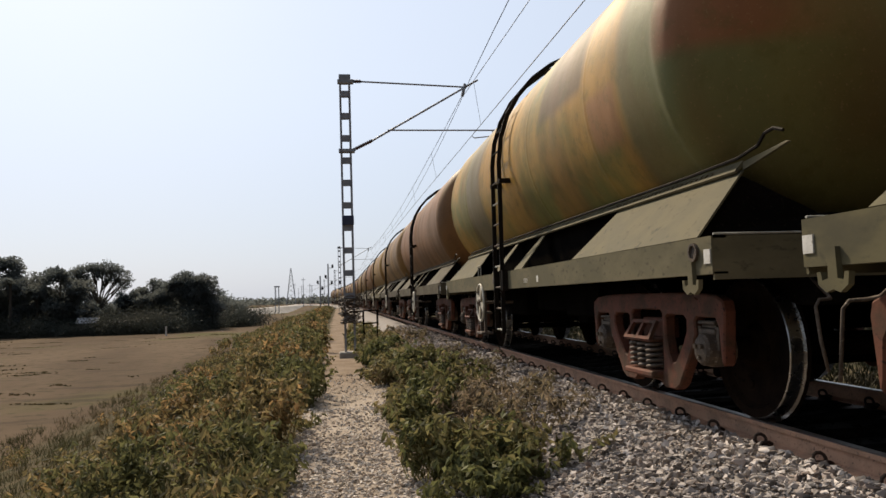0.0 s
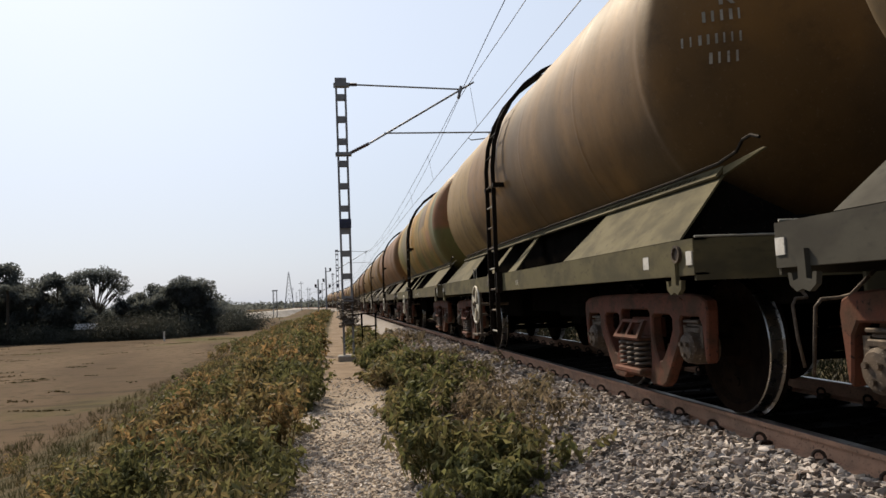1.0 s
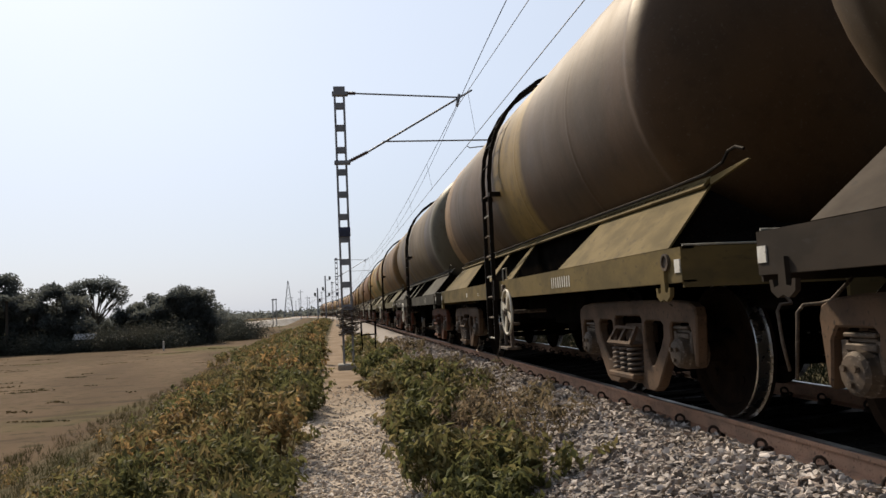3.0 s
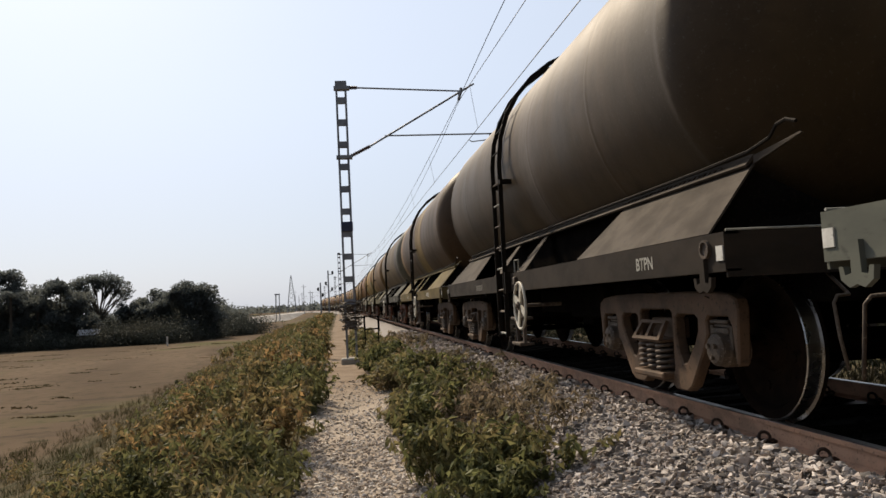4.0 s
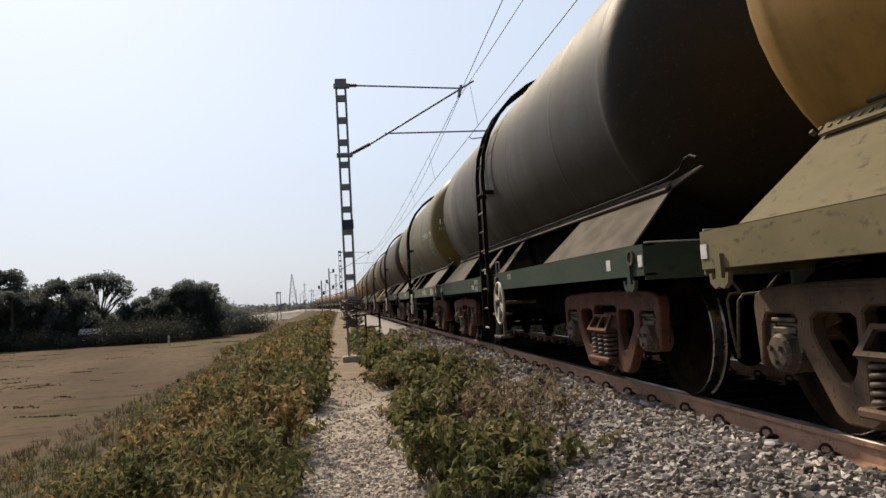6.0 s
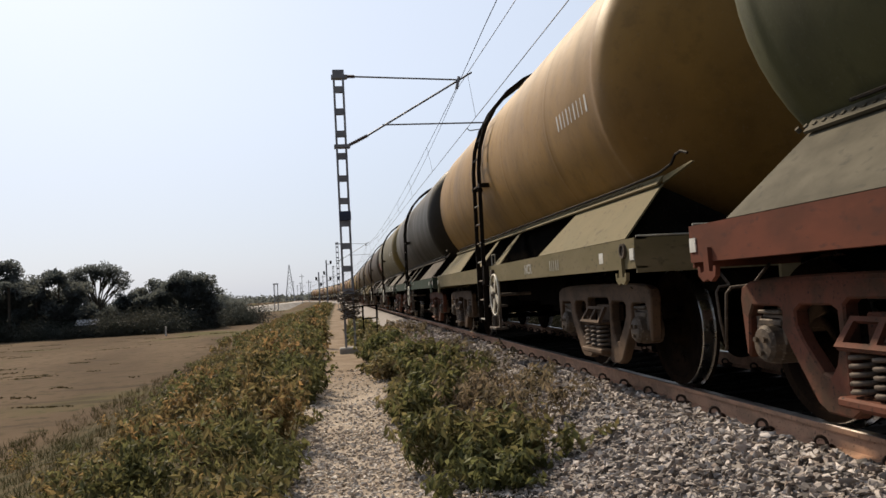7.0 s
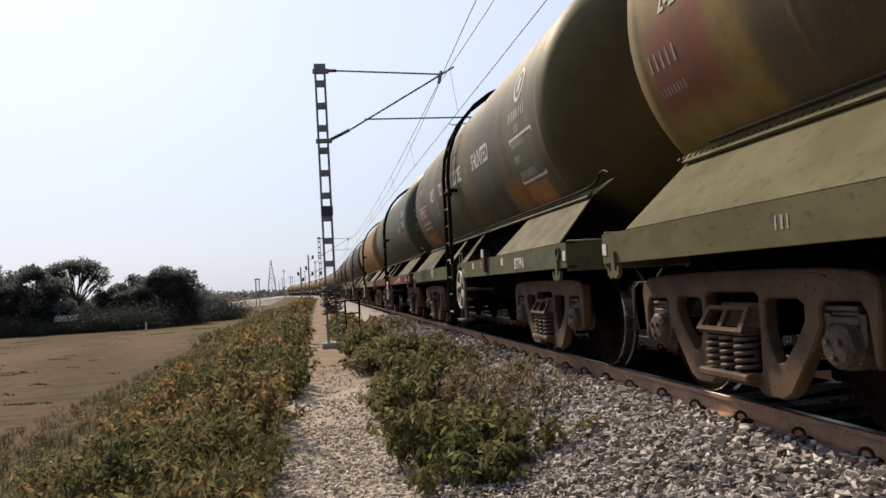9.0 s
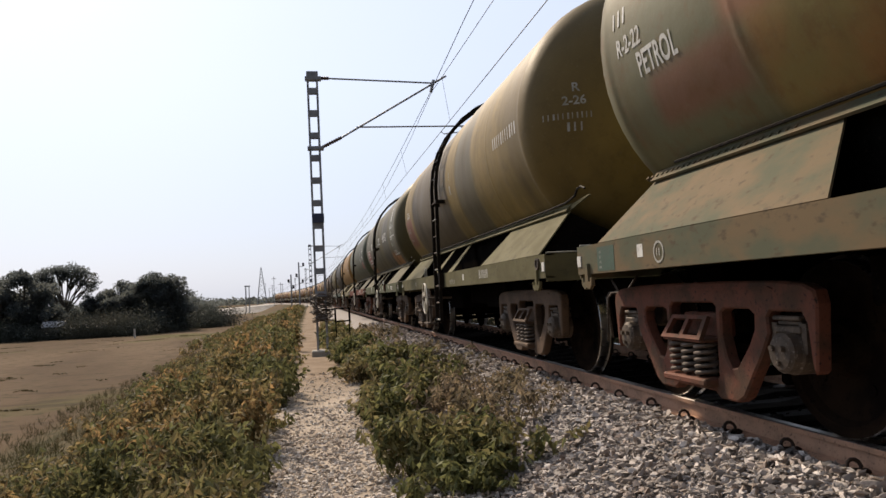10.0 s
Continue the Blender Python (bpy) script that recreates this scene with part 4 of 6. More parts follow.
S = {
    0: scheme("mustard_camouflage", (0.42, 0.28, 0.085), (0.17, 0.19, 0.07), (0.16, 0.10, 0.05), (0.15, 0.135, 0.085), (0.20, 0.175, 0.11), 1.3, [(-3.3, -1.7, 2.85, 9, (0.17, 0.115, 0.055)), (-9, -4.2, 0, 9, (0.155, 0.165, 0.06)), (-5.5, -4.95, 2.6, 9, (0.30, 0.12, 0.05)), (2.0, 3.3, 0, 9, (0.19, 0.15, 0.075)), (-4.1, -3.4, 2.2, 2.7, (0.40, 0.19, 0.07))], "tank wagon with mustard and green camouflage barrel, olive frame", 1.5),
    1: scheme("tan_brown", (0.21, 0.135, 0.062), (0.13, 0.092, 0.055), (0.055, 0.043, 0.032), (0.17, 0.15, 0.085), (0.11, 0.10, 0.065), 2.9, [(2.6, 5.6, 0, 9, (0.36, 0.235, 0.085))], "tank wagon with dusty tan-brown banded barrel, olive frame", 1.5),
    2: scheme("grey_brown", (0.155, 0.122, 0.085), (0.115, 0.097, 0.073), (0.055, 0.046, 0.037), (0.10, 0.095, 0.078), (0.07, 0.066, 0.056), 4.1, [(3.35, 4.05, 1.75, 2.15, (0.15, 0.06, 0.042)), (-4.62, -3.5, 0, 9, (0.065, 0.046, 0.035)), (-9, -4.62, 0, 9, (0.15, 0.142, 0.105)), (0.9, 1.3, 0, 9, (0.08, 0.06, 0.045)), (2.2, 3.2, 0, 9, (0.075, 0.055, 0.042))], "tank wagon with grimy grey-brown barrel, red patch, grey frame", 1.5),
    3: scheme("mustard_ends", (0.085, 0.056, 0.038), (0.07, 0.048, 0.034), (0.042, 0.033, 0.027), (0.20, 0.15, 0.065), (0.14, 0.11, 0.055), 5.7, [(4.35, 9, 0, 9, (0.33, 0.20, 0.085)), (-1.4, 0.15, 0, 9, (0.30, 0.195, 0.05))], "tank wagon with soot-brown and mustard barrel, mustard frame"),
    4: scheme("soot_brown", (0.068, 0.051, 0.038), (0.054, 0.041, 0.032), (0.032, 0.027, 0.023), (0.052, 0.041, 0.032), (0.036, 0.030, 0.025), 6.6, [(-1.3, -0.7, 0, 9, (0.125, 0.095, 0.07))], "tank wagon with soot-brown barrel, dark grey frame"),
    5: scheme("grey_green", (0.160, 0.162, 0.142), (0.140, 0.142, 0.122), (0.10, 0.105, 0.09), (0.165, 0.17, 0.14), (0.13, 0.135, 0.115), 8.2, [(-9, -4.9, 0, 9, (0.20, 0.135, 0.03))], "tank wagon with grey-green lettered barrel, mustard end, grey frame"),
    6: scheme("sooty_black", (0.022, 0.020, 0.017), (0.030, 0.026, 0.021), (0.014, 0.012, 0.011), (0.05, 0.075, 0.055), (0.07, 0.085, 0.065), 9.9, [(0.3, 3.9, 0, 9, (0.085, 0.072, 0.057)), (3.9, 9, 0, 9, (0.20, 0.185, 0.14))], "tank wagon with sooty black barrel, pale end, dark green frame"),
    7: scheme("mustard_tan", (0.30, 0.20, 0.075), (0.25, 0.17, 0.075), (0.15, 0.10, 0.05), (0.20, 0.17, 0.095), (0.24, 0.20, 0.12), 11.4, (), "tank wagon with mustard-tan barrel, khaki frame"),
    8: scheme("faded_green", (0.088, 0.108, 0.080), (0.075, 0.088, 0.062), (0.04, 0.042, 0.030), (0.195, 0.070, 0.045), (0.14, 0.058, 0.04), 13.0, [(2.05, 2.6, 0, 9, (0.055, 0.062, 0.042)), (0.85, 1.2, 0, 9, (0.055, 0.062, 0.042)), (-9, -0.2, 0, 9, (0.075, 0.082, 0.048))], "tank wagon with faded green barrel, red-brown frame"),
    # the first zone, tan over the front, paints in grazing sunlight
    9: scheme("olive_green", (0.100, 0.099, 0.060), (0.082, 0.082, 0.05), (0.04, 0.037, 0.026), (0.145, 0.15, 0.09), (0.115, 0.12, 0.075), 14.6, [(1.9, 9, 2.1, 9, (0.165, 0.145, 0.092)), (-2.9, -1.3, 0, 9, (0.075, 0.066, 0.042)), (-4.6, -3.6, 0, 9, (0.135, 0.13, 0.08)), (3.0, 9, 0, 2.15, (0.22, 0.115, 0.045)), (-4.1, -2.9, 1.5, 2.15, (0.35, 0.145, 0.03))], "tank wagon with olive green lettered barrel, olive frame"),
    10: scheme("olive_mustard", (0.235, 0.19, 0.08), (0.19, 0.155, 0.07), (0.065, 0.055, 0.036), (0.165, 0.148, 0.078), (0.135, 0.12, 0.064), 16.1, [(-0.36, 3.7, 0, 9, (0.105, 0.078, 0.045)), (-2.4, -1.2, 0, 9, (0.11, 0.092, 0.048)), (4.05, 4.95, 2.0, 2.62, (0.25, 0.075, 0.045))], "tank wagon with olive-mustard barrel, red panel, olive frame", 1.5),
    11: scheme("olive_red_camouflage", (0.235, 0.225, 0.12), (0.30, 0.165, 0.085), (0.15, 0.125, 0.07), (0.20, 0.145, 0.085), (0.13, 0.135, 0.09), 17.7, [(3.3, 9, 0, 9, (0.165, 0.175, 0.10)), (2.3, 3.5, 2.35, 9, (0.34, 0.155, 0.08)), (3.4, 4.5, 2.0, 2.35, (0.27, 0.135, 0.08)), (-9, 1.4, 0, 9, (0.185, 0.165, 0.08))], "tank wagon with olive and red camouflage barrel, rusty olive frame"),
}
FAR = [scheme("far_mustard", (0.33, 0.24, 0.10), (0.23, 0.15, 0.07), (0.13, 0.09, 0.05), (0.16, 0.14, 0.09), (0.2, 0.17, 0.1), 21.0, (), "tank wagon with dusty mustard barrel, olive frame"),
       scheme("far_brown", (0.27, 0.185, 0.105), (0.17, 0.12, 0.075), (0.10, 0.075, 0.05), (0.14, 0.12, 0.09), (0.1, 0.09, 0.07), 23.0, (), "tank wagon with dusty brown barrel, grey-olive frame"),
       scheme("far_rust", (0.25, 0.14, 0.075), (0.20, 0.12, 0.07), (0.11, 0.075, 0.05), (0.15, 0.13, 0.09), (0.12, 0.1, 0.07), 25.0, (), "tank wagon with rust-tan barrel, olive frame")]
S[8]["saddle"] = frame_paint("saddle_grey_olive", (0.15, 0.135, 0.10), (0.11, 0.10, 0.075))
S[9]["saddle"] = frame_paint("saddle_khaki", (0.19, 0.172, 0.118), (0.15, 0.135, 0.09))
S[5]["saddle"] = frame_paint("saddle_dusty_grey", (0.20, 0.175, 0.145), (0.15, 0.13, 0.105))
S[4]["saddle"] = frame_paint("saddle_soot", (0.085, 0.068, 0.054), (0.058, 0.047, 0.038))
S[6]["saddle"] = frame_paint("saddle_sooty_brown", (0.135, 0.112, 0.09), (0.095, 0.078, 0.062))
PAINTED = {"tow_hook", "sole_bar", "saddle_plate", "strut", "seat_angle", "headstock", "bolt_strip"}
WAGONS = {}


def repaint(wagon, sc, dusty):
    """Gives a copied wagon its own barrel, frame paint and, where dusty, tan bogies."""
    tagged(wagon, sc["label"], "wagon", "wagons of the train")
    for o in wagon.children_recursive:
        kind = o.name.split(".")[0]
        if dusty and kind in ("side_frame", "bolster_end"):
            o.material_slots[0].link = "OBJECT"
            o.material_slots[0].material = BOGIE_TAN
        if kind == "barrel" or kind in PAINTED:
            o.material_slots[0].link = "OBJECT"
            o.material_slots[0].material = sc["tank"] if kind == "barrel" else sc["saddle"] if kind in ("saddle_plate", "strut", "seat_angle", "bolt_strip") and sc["saddle"] else sc["frame"]


def build_train():
    rear, front = build_wagon(-1.21), build_wagon(1.09)
    used = {}
    for k in range(-17, 13):
        sc = S[k] if k in S else FAR[(k * 7) % 3] if k < 0 else S[7]
        pattern = front if sc["brake"] > 0 else rear
        w = copy_thing(pattern, Matrix()) if pattern.name in used else pattern
        used[pattern.name] = True
        repaint(w, sc, k in (3, 4, 7, 9, 10))
        WAGONS[k] = w


build_train()


# ------------------------------------------------------------------ lettering on the wagons
def bars(count, size, rnd):
    """Plain upright bars in place of figures."""
    vs, fs = [], []
    for i in range(count):
        x, w = i * size * 0.50, size * rnd.uniform(0.09, 0.20)
        h = size * 0.72
        vs += [(x, 0, 0), (x + w, 0, 0), (x + w, h, 0), (x, h, 0)]
        fs.append(tuple(range(len(vs) - 4, len(vs))))
    return vs, fs


def patch_of(w, h, nx=8, ny=6):
    vs = [(w * i / nx, h * j / ny, 0) for j in range(ny + 1) for i in range(nx + 1)]
    fs = [(j * (nx + 1) + i, j * (nx + 1) + i + 1, (j + 1) * (nx + 1) + i + 1, (j + 1) * (nx + 1) + i) for j in range(ny) for i in range(nx)]
    return vs, fs


def rim_of(w, h, t):
    vs, fs = [], []
    for x0, x1, y0, y1 in ((0, w, 0, t), (0, w, h - t, h), (0, t, t, h - t), (w - t, w, t, h - t)):
        k = 6
        for i in range(k):
            a, b = x0 + (x1 - x0) * i / k, x0 + (x1 - x0) * (i + 1) / k
            vs += [(a, y0, 0), (b, y0, 0), (b, y1, 0), (a, y1, 0)]
            fs.append(tuple(range(len(vs) - 4, len(vs))))
    return vs, fs


def paint_on(wagon, name, shape, place, mat, where="barrel", lift=0.0035, label=""):
    """Lays a flat outline on the barrel's near side (y, up along the curve), on the sole bar (y, z) or on the rear end (x, z)."""
    vs, fs = shape
    out = []
    for u, v, _ in vs:
        if where == "barrel":
            out.append(on_tank(place[0] - u, place[1] + v, lift))
        elif where == "sole":
            out.append((-SIDE - lift, place[0] - u, place[1] + v))
        else:
            x, z = place[0] + u, place[1] + v
            q = max(0.0, 1 - (x * x + z * z) / (TR * TR))
            out.append((x, -BL - DOME * math.sqrt(q) - lift, TZ + z))
    me = bpy.data.meshes.new(name)
    me.from_pydata(out, [], fs)
    me.materials.append(mat)
    ob = new(name, me)
    ob.parent = wagon
    return tagged(ob, label, kind="stuff" if name == "lettering" else "")


def word(k, text, place, size, where="barrel", mat=None, narrow=1.0):
    vs, fs = WORDS[text]
    paint_on(WAGONS[k], "lettering", ([(x * size * narrow, y * size, 0) for x, y, _ in vs], fs), place, mat or WHITE, where, 0.0035, "stencilled lettering")


def strokes(k, count, place, size, where="barrel", mat=None):
    paint_on(WAGONS[k], "lettering", bars(count, size, RNG), place, mat or WHITE, where, 0.0035, "faded stencilled figures")


def panel(k, place, w, h, mat, where="barrel", rim=None, name="painted_panel"):
    paint_on(WAGONS[k], name, patch_of(w, h), place, mat, where, 0.0022)
    if rim:
        paint_on(WAGONS[k], "panel_border", rim_of(w, h, 0.025), place, rim, where, 0.0035)


def build_lettering():
    # grey-green wagon
    for text, y in (("NOT", 3.30), ("TO", 2.42), ("BE", 1.52), ("LOOSE", 0.28)):
        word(5, text, (y, -0.98), 0.25, mat=FADED)
    word(5, "NF", (1.0, -0.28), 0.24)
    word(5, "R", (-0.45, 0.05), 0.20)
    panel(5, (4.90, -0.62), 0.80, 0.45, SIGN_RED)
    word(5, "PETROL", (4.86, -0.42), 0.16)
    strokes(5, 9, (4.82, -0.52), 0.07, mat=FADED)
    strokes(5, 3, (4.85, 0.02), 0.14)
    strokes(5, 11, (-3.12, -0.22), 0.205)
    word(5, "BTPN", (-4.50, -0.23), 0.16)
    word(5, "CAPACITY", (-4.16, -0.42), 0.11, mat=FADED)
    word(5, "TON. 54-28", (-4.12, -0.54), 0.11, mat=FADED)
    word(5, "LITER", (-4.12, -0.66), 0.10, mat=FADED)
    paint_on(WAGONS[5], "panel_border", rim_of(0.72, 0.42, 0.015), (-4.09, -0.72), FADED)
    strokes(5, 11, (-2.75, 1.06), 0.17, "sole")
    word(5, "BTPN", (-4.60, 1.05), 0.20, "sole")
    word(5, "NFR", (2.95, 1.08), 0.17, "sole")
    strokes(5, 4, (-1.28, 0.0), 0.19, "end", WHITE)
    strokes(5, 8, (-1.30, -0.14), 0.11, "end", FADED)
    # sooty wagon
    word(6, "NCR", (1.75, 1.06), 0.10, "sole")
    strokes(6, 6, (1.45, 1.14), 0.10, "sole")
    strokes(6, 5, (1.42, 1.03), 0.11, "sole")
    strokes(6, 4, (-1.1, 1.14), 0.10, "sole")
    # faded green wagon
    word(8, "BTPN", (-1.08, 0.27), 0.17, "end", FADED)
    strokes(8, 8, (-1.24, 0.10), 0.12, "end", FADED)
    word(8, "WCR", (-1.22, -0.06), 0.13, "end", FADED)
    strokes(8, 9, (-1.22, -0.26), 0.10, "end", FADED)
    strokes(8, 7, (-1.20, -0.38), 0.10, "end", FADED)
    word(8, "WCR", (-3.05, -0.30), 0.24, mat=FADED)
    strokes(8, 3, (-3.05, 0.02), 0.20, mat=FADED)
    strokes(8, 6, (-4.05, 0.08), 0.24)
    strokes(8, 5, (-4.08, -0.22), 0.24)
    panel(8, (-3.95, -0.62), 0.55, 0.30, SIGN_RED)
    strokes(8, 10, (-2.75, 1.07), 0.15, "sole")
    strokes(8, 5, (-4.95, 1.07), 0.13, "sole")
    panel(8, (-2.03, 1.02), 0.14, 0.055, WHITE, "sole", name="reflector")
    panel(8, (-2.36, 1.06), 0.12, 0.09, WHITE, "sole", name="reflector")
    for i in range(4):
        strokes(8, 4, (-1.62, 1.19 - 0.05 * i), 0.04, "sole", FADED)
    # olive green wagon
    for text, y in (("NOT", 2.74), ("TO", 1.64), ("BE", 1.02), ("LOOSE", 0.12), ("SHUNTED", -1.5)):
        word(9, text, (y, -0.17), 0.33, narrow=0.74)
    panel(9, (4.45, -0.62), 1.05, 0.50, SIGN_RED, rim=WHITE)
    word(9, "PETROL", (4.40, -0.36), 0.24)
    word(9, "HIGHLY INFLAMMABLE", (4.39, -0.53), 0.10)
    strokes(9, 3, (4.25, 0.16), 0.16)
    panel(9, (4.35, -1.0), 0.90, 0.26, ORANGE)
    strokes(9, 5, (2.3, -0.50), 0.12, mat=FADED)
    # round emblem and a table of figures
    ring = [(0.20 * math.cos(a) * r, 0.20 * math.sin(a) * r, 0) for a in [i * math.pi / 12 for i in range(24)] for r in (1.0, 0.78)]
    paint_on(WAGONS[9], "emblem", (ring, [(2 * i, (2 * i + 2) % 48, (2 * i + 3) % 48, 2 * i + 1) for i in range(24)]), (-4.15, 0.42), WHITE)
    paint_on(WAGONS[9], "emblem", patch_of(0.10, 0.18, 2, 2), (-4.10, 0.33), WHITE)
    strokes(9, 9, (-3.78, 0.03), 0.16)
    strokes(9, 3, (-4.0, -0.12), 0.12)
    paint_on(WAGONS[9], "panel_border", rim_of(0.95, 0.56, 0.03), (-3.72, -0.72), WHITE)
    strokes(9, 9, (-3.80, -0.28), 0.12)
    strokes(9, 4, (-3.80, -0.46), 0.12)
    strokes(9, 10, (-3.80, -0.66), 0.12)
    panel(9, (-3.75, -1.12), 0.80, 0.36, ORANGE)
    word(9, "SR", (2.80, 1.08), 0.22, "sole")
    paint_on(WAGONS[9], "panel_border", rim_of(0.28, 0.20, 0.012), (4.72, 1.03), FADED, "sole")
    strokes(9, 11, (-0.25, 1.08), 0.095, "sole")
    word(9, "BTPN", (-3.85, 1.06), 0.17, "sole")
    # soot-brown wagon
    word(4, "BTPN", (-4.40, 1.08), 0.13, "sole", FADED)
    strokes(4, 9, (2.4, 1.07), 0.12, "sole", FADED)
    # olive-mustard wagon
    strokes(10, 5, (4.88, -0.45), 0.17, mat=FADED)
    strokes(10, 8, (4.86, -0.64), 0.09, mat=FADED)
    word(10, "2-26", (4.62, -0.10), 0.19)
    word(10, "R", (-1.02, 0.20), 0.13, "end", FADED)
    word(10, "2-26", (-1.12, 0.06), 0.13, "end", FADED)
    strokes(10, 11, (-1.30, -0.09), 0.09, "end", FADED)
    strokes(10, 3, (-1.08, -0.22), 0.13, "end", FADED)
    strokes(10, 11, (-3.75, -0.10), 0.20)
    strokes(10, 3, (3.4, 1.10), 0.10, "sole", FADED)
    word(10, "R", (-0.68, -0.24), 0.20, mat=FADED)
    strokes(10, 1, (-0.70, 0.0), 0.18, mat=FADED)
    strokes(10, 7, (-2.84, 1.09), 0.15, "sole", WHITE)
    strokes(10, 9, (-0.65, 1.05), 0.10, "sole", FADED)
    panel(10, (-1.70, 1.09), 0.10, 0.09, WHITE, "sole", name="reflector")
    # olive and red wagon
    word(11, "PETROL", (4.52, -0.38), 0.24, narrow=0.66)
    word(11, "R-2-22", (4.80, -0.16), 0.18, narrow=0.8)
    strokes(11, 3, (4.84, 0.06), 0.17)
    panel(11, (5.30, 1.03), 0.34, 0.19, worn("green_plate", (0.05, 0.085, 0.06), (0.06, 0.08, 0.06), (0.1, 0.1, 0.08), 5), "sole")
    for i in range(4):
        strokes(11, 3, (5.25, 1.17 - 0.04 * i), 0.028, "sole", FADED)
    panel(11, (4.55, 1.10), 0.09, 0.09, WHITE, "sole", name="reflector")
    badge = [(0.075 * math.cos(a) * r, 0.075 * math.sin(a) * r, 0) for a in [i * math.pi / 8 for i in range(16)] for r in (1.0, 0.8)]
    paint_on(WAGONS[11], "emblem", (badge, [(2 * i, (2 * i + 2) % 32, (2 * i + 3) % 32, 2 * i + 1) for i in range(16)]), (4.22, 1.12), FADED, "sole")
    strokes(11, 2, (4.25, 1.095), 0.07, "sole", FADED)
    # tan-brown, grey-brown, mustard and camouflage wagons
    word(1, "R", (-1.05, 0.18), 0.17, "end", FADED)
    strokes(1, 5, (-1.15, 0.06), 0.11, "end", FADED)
    strokes(1, 8, (-1.28, -0.10), 0.10, "end", FADED)
    strokes(1, 4, (-1.12, -0.24), 0.11, "end", FADED)
    strokes(1, 3, (-0.9, 1.07), 0.09, "sole")
    panel(2, (4.45, 1.10), 0.09, 0.10, WHITE, "sole", name="reflector")
    panel(2, (4.10, 1.09), 0.09, 0.10, WHITE, "sole", name="reflector")
    strokes(2, 6, (-3.4, 1.07), 0.17, "sole", FADED)
    word(3, "R", (1.05, -0.02), 0.20)
    word(3, "N", (1.08, -0.36), 0.20)
    strokes(3, 3, (1.55, 1.08), 0.07, "sole")
    strokes(3, 9, (-2.7, 1.07), 0.15, "sole")
    panel(3, (2.6, 1.08), 0.07, 0.07, WHITE, "sole", name="reflector")
    strokes(0, 5, (-1.0, 1.07), 0.08, "sole")
    panel(0, (-1.6, 1.07), 0.07, 0.07, WHITE, "sole", name="reflector")
    strokes(7, 9, (-3.78, -0.26), 0.22)
    word(7, "NCR", (-2.3, 1.07), 0.16, "sole", FADED)
    strokes(7, 5, (-3.4, 1.07), 0.15, "sole", FADED)
    holder = part("lamp_bracket", box(bmesh.new(), -SIDE - 0.05, -SIDE, -2.42, -2.31, 1.06, 1.26, 0.006), RUST, WAGONS[9])
    part("reflector", box(bmesh.new(), -SIDE - 0.058, -SIDE - 0.04, -2.42, -2.31, 1.262, 1.37), WHITE, WAGONS[9], "white reflector plate")
    panel(9, (-1.40, 1.13), 0.09, 0.09, WHITE, "sole", name="reflector")
    paint_on(WAGONS[9], "panel_border", rim_of(0.18, 0.07, 0.014), (-1.98, 1.13), FADED, "sole")
    for k in (1, 6, 7):
        panel(k, (-4.95, 1.08), 0.10, 0.09, WHITE, "sole", name="reflector")
    for k in (5, 8, 9):
        panel(k, (-3.2, 1.12), 0.10, 0.09, WHITE, "sole", name="reflector")


build_lettering()

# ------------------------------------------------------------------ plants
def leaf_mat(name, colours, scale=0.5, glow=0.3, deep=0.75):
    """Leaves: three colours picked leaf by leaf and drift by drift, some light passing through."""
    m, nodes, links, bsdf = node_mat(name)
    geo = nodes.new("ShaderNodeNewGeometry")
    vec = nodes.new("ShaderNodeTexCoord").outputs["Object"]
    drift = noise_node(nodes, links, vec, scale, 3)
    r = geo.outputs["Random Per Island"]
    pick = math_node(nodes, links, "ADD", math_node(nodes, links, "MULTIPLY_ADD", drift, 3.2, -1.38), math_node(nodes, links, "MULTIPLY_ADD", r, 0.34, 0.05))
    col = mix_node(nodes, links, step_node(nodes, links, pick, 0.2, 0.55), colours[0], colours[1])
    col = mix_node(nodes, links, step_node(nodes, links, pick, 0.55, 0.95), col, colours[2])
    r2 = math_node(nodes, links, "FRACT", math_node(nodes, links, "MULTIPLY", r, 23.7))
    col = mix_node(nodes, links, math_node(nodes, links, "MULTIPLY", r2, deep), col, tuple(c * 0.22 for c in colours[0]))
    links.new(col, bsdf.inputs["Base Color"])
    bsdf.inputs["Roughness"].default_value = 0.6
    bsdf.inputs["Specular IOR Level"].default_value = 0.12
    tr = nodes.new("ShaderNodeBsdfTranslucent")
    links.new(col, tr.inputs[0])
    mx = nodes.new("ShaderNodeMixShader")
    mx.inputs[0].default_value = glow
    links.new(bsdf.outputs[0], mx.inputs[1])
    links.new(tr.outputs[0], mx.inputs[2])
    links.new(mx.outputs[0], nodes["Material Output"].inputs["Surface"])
    return m


WEED_LEFT = leaf_mat("dry_and_green_weeds", ((0.20, 0.20, 0.085), (0.31, 0.24, 0.115), (0.50, 0.315, 0.145)), 0.45, 0.45, 0.9)
WEED_RIGHT = leaf_mat("green_weeds", ((0.195, 0.205, 0.085), (0.29, 0.245, 0.115), (0.41, 0.305, 0.175)), 0.7, 0.45, 0.9)
WEED_DEAD = leaf_mat("withered_weeds", ((0.22, 0.185, 0.115), (0.30, 0.235, 0.155), (0.37, 0.285, 0.195)), 0.6, 0.45, 0.9)
GRASS = leaf_mat("dry_grass", ((0.06, 0.058, 0.022), (0.10, 0.078, 0.038), (0.15, 0.105, 0.055)), 0.25)
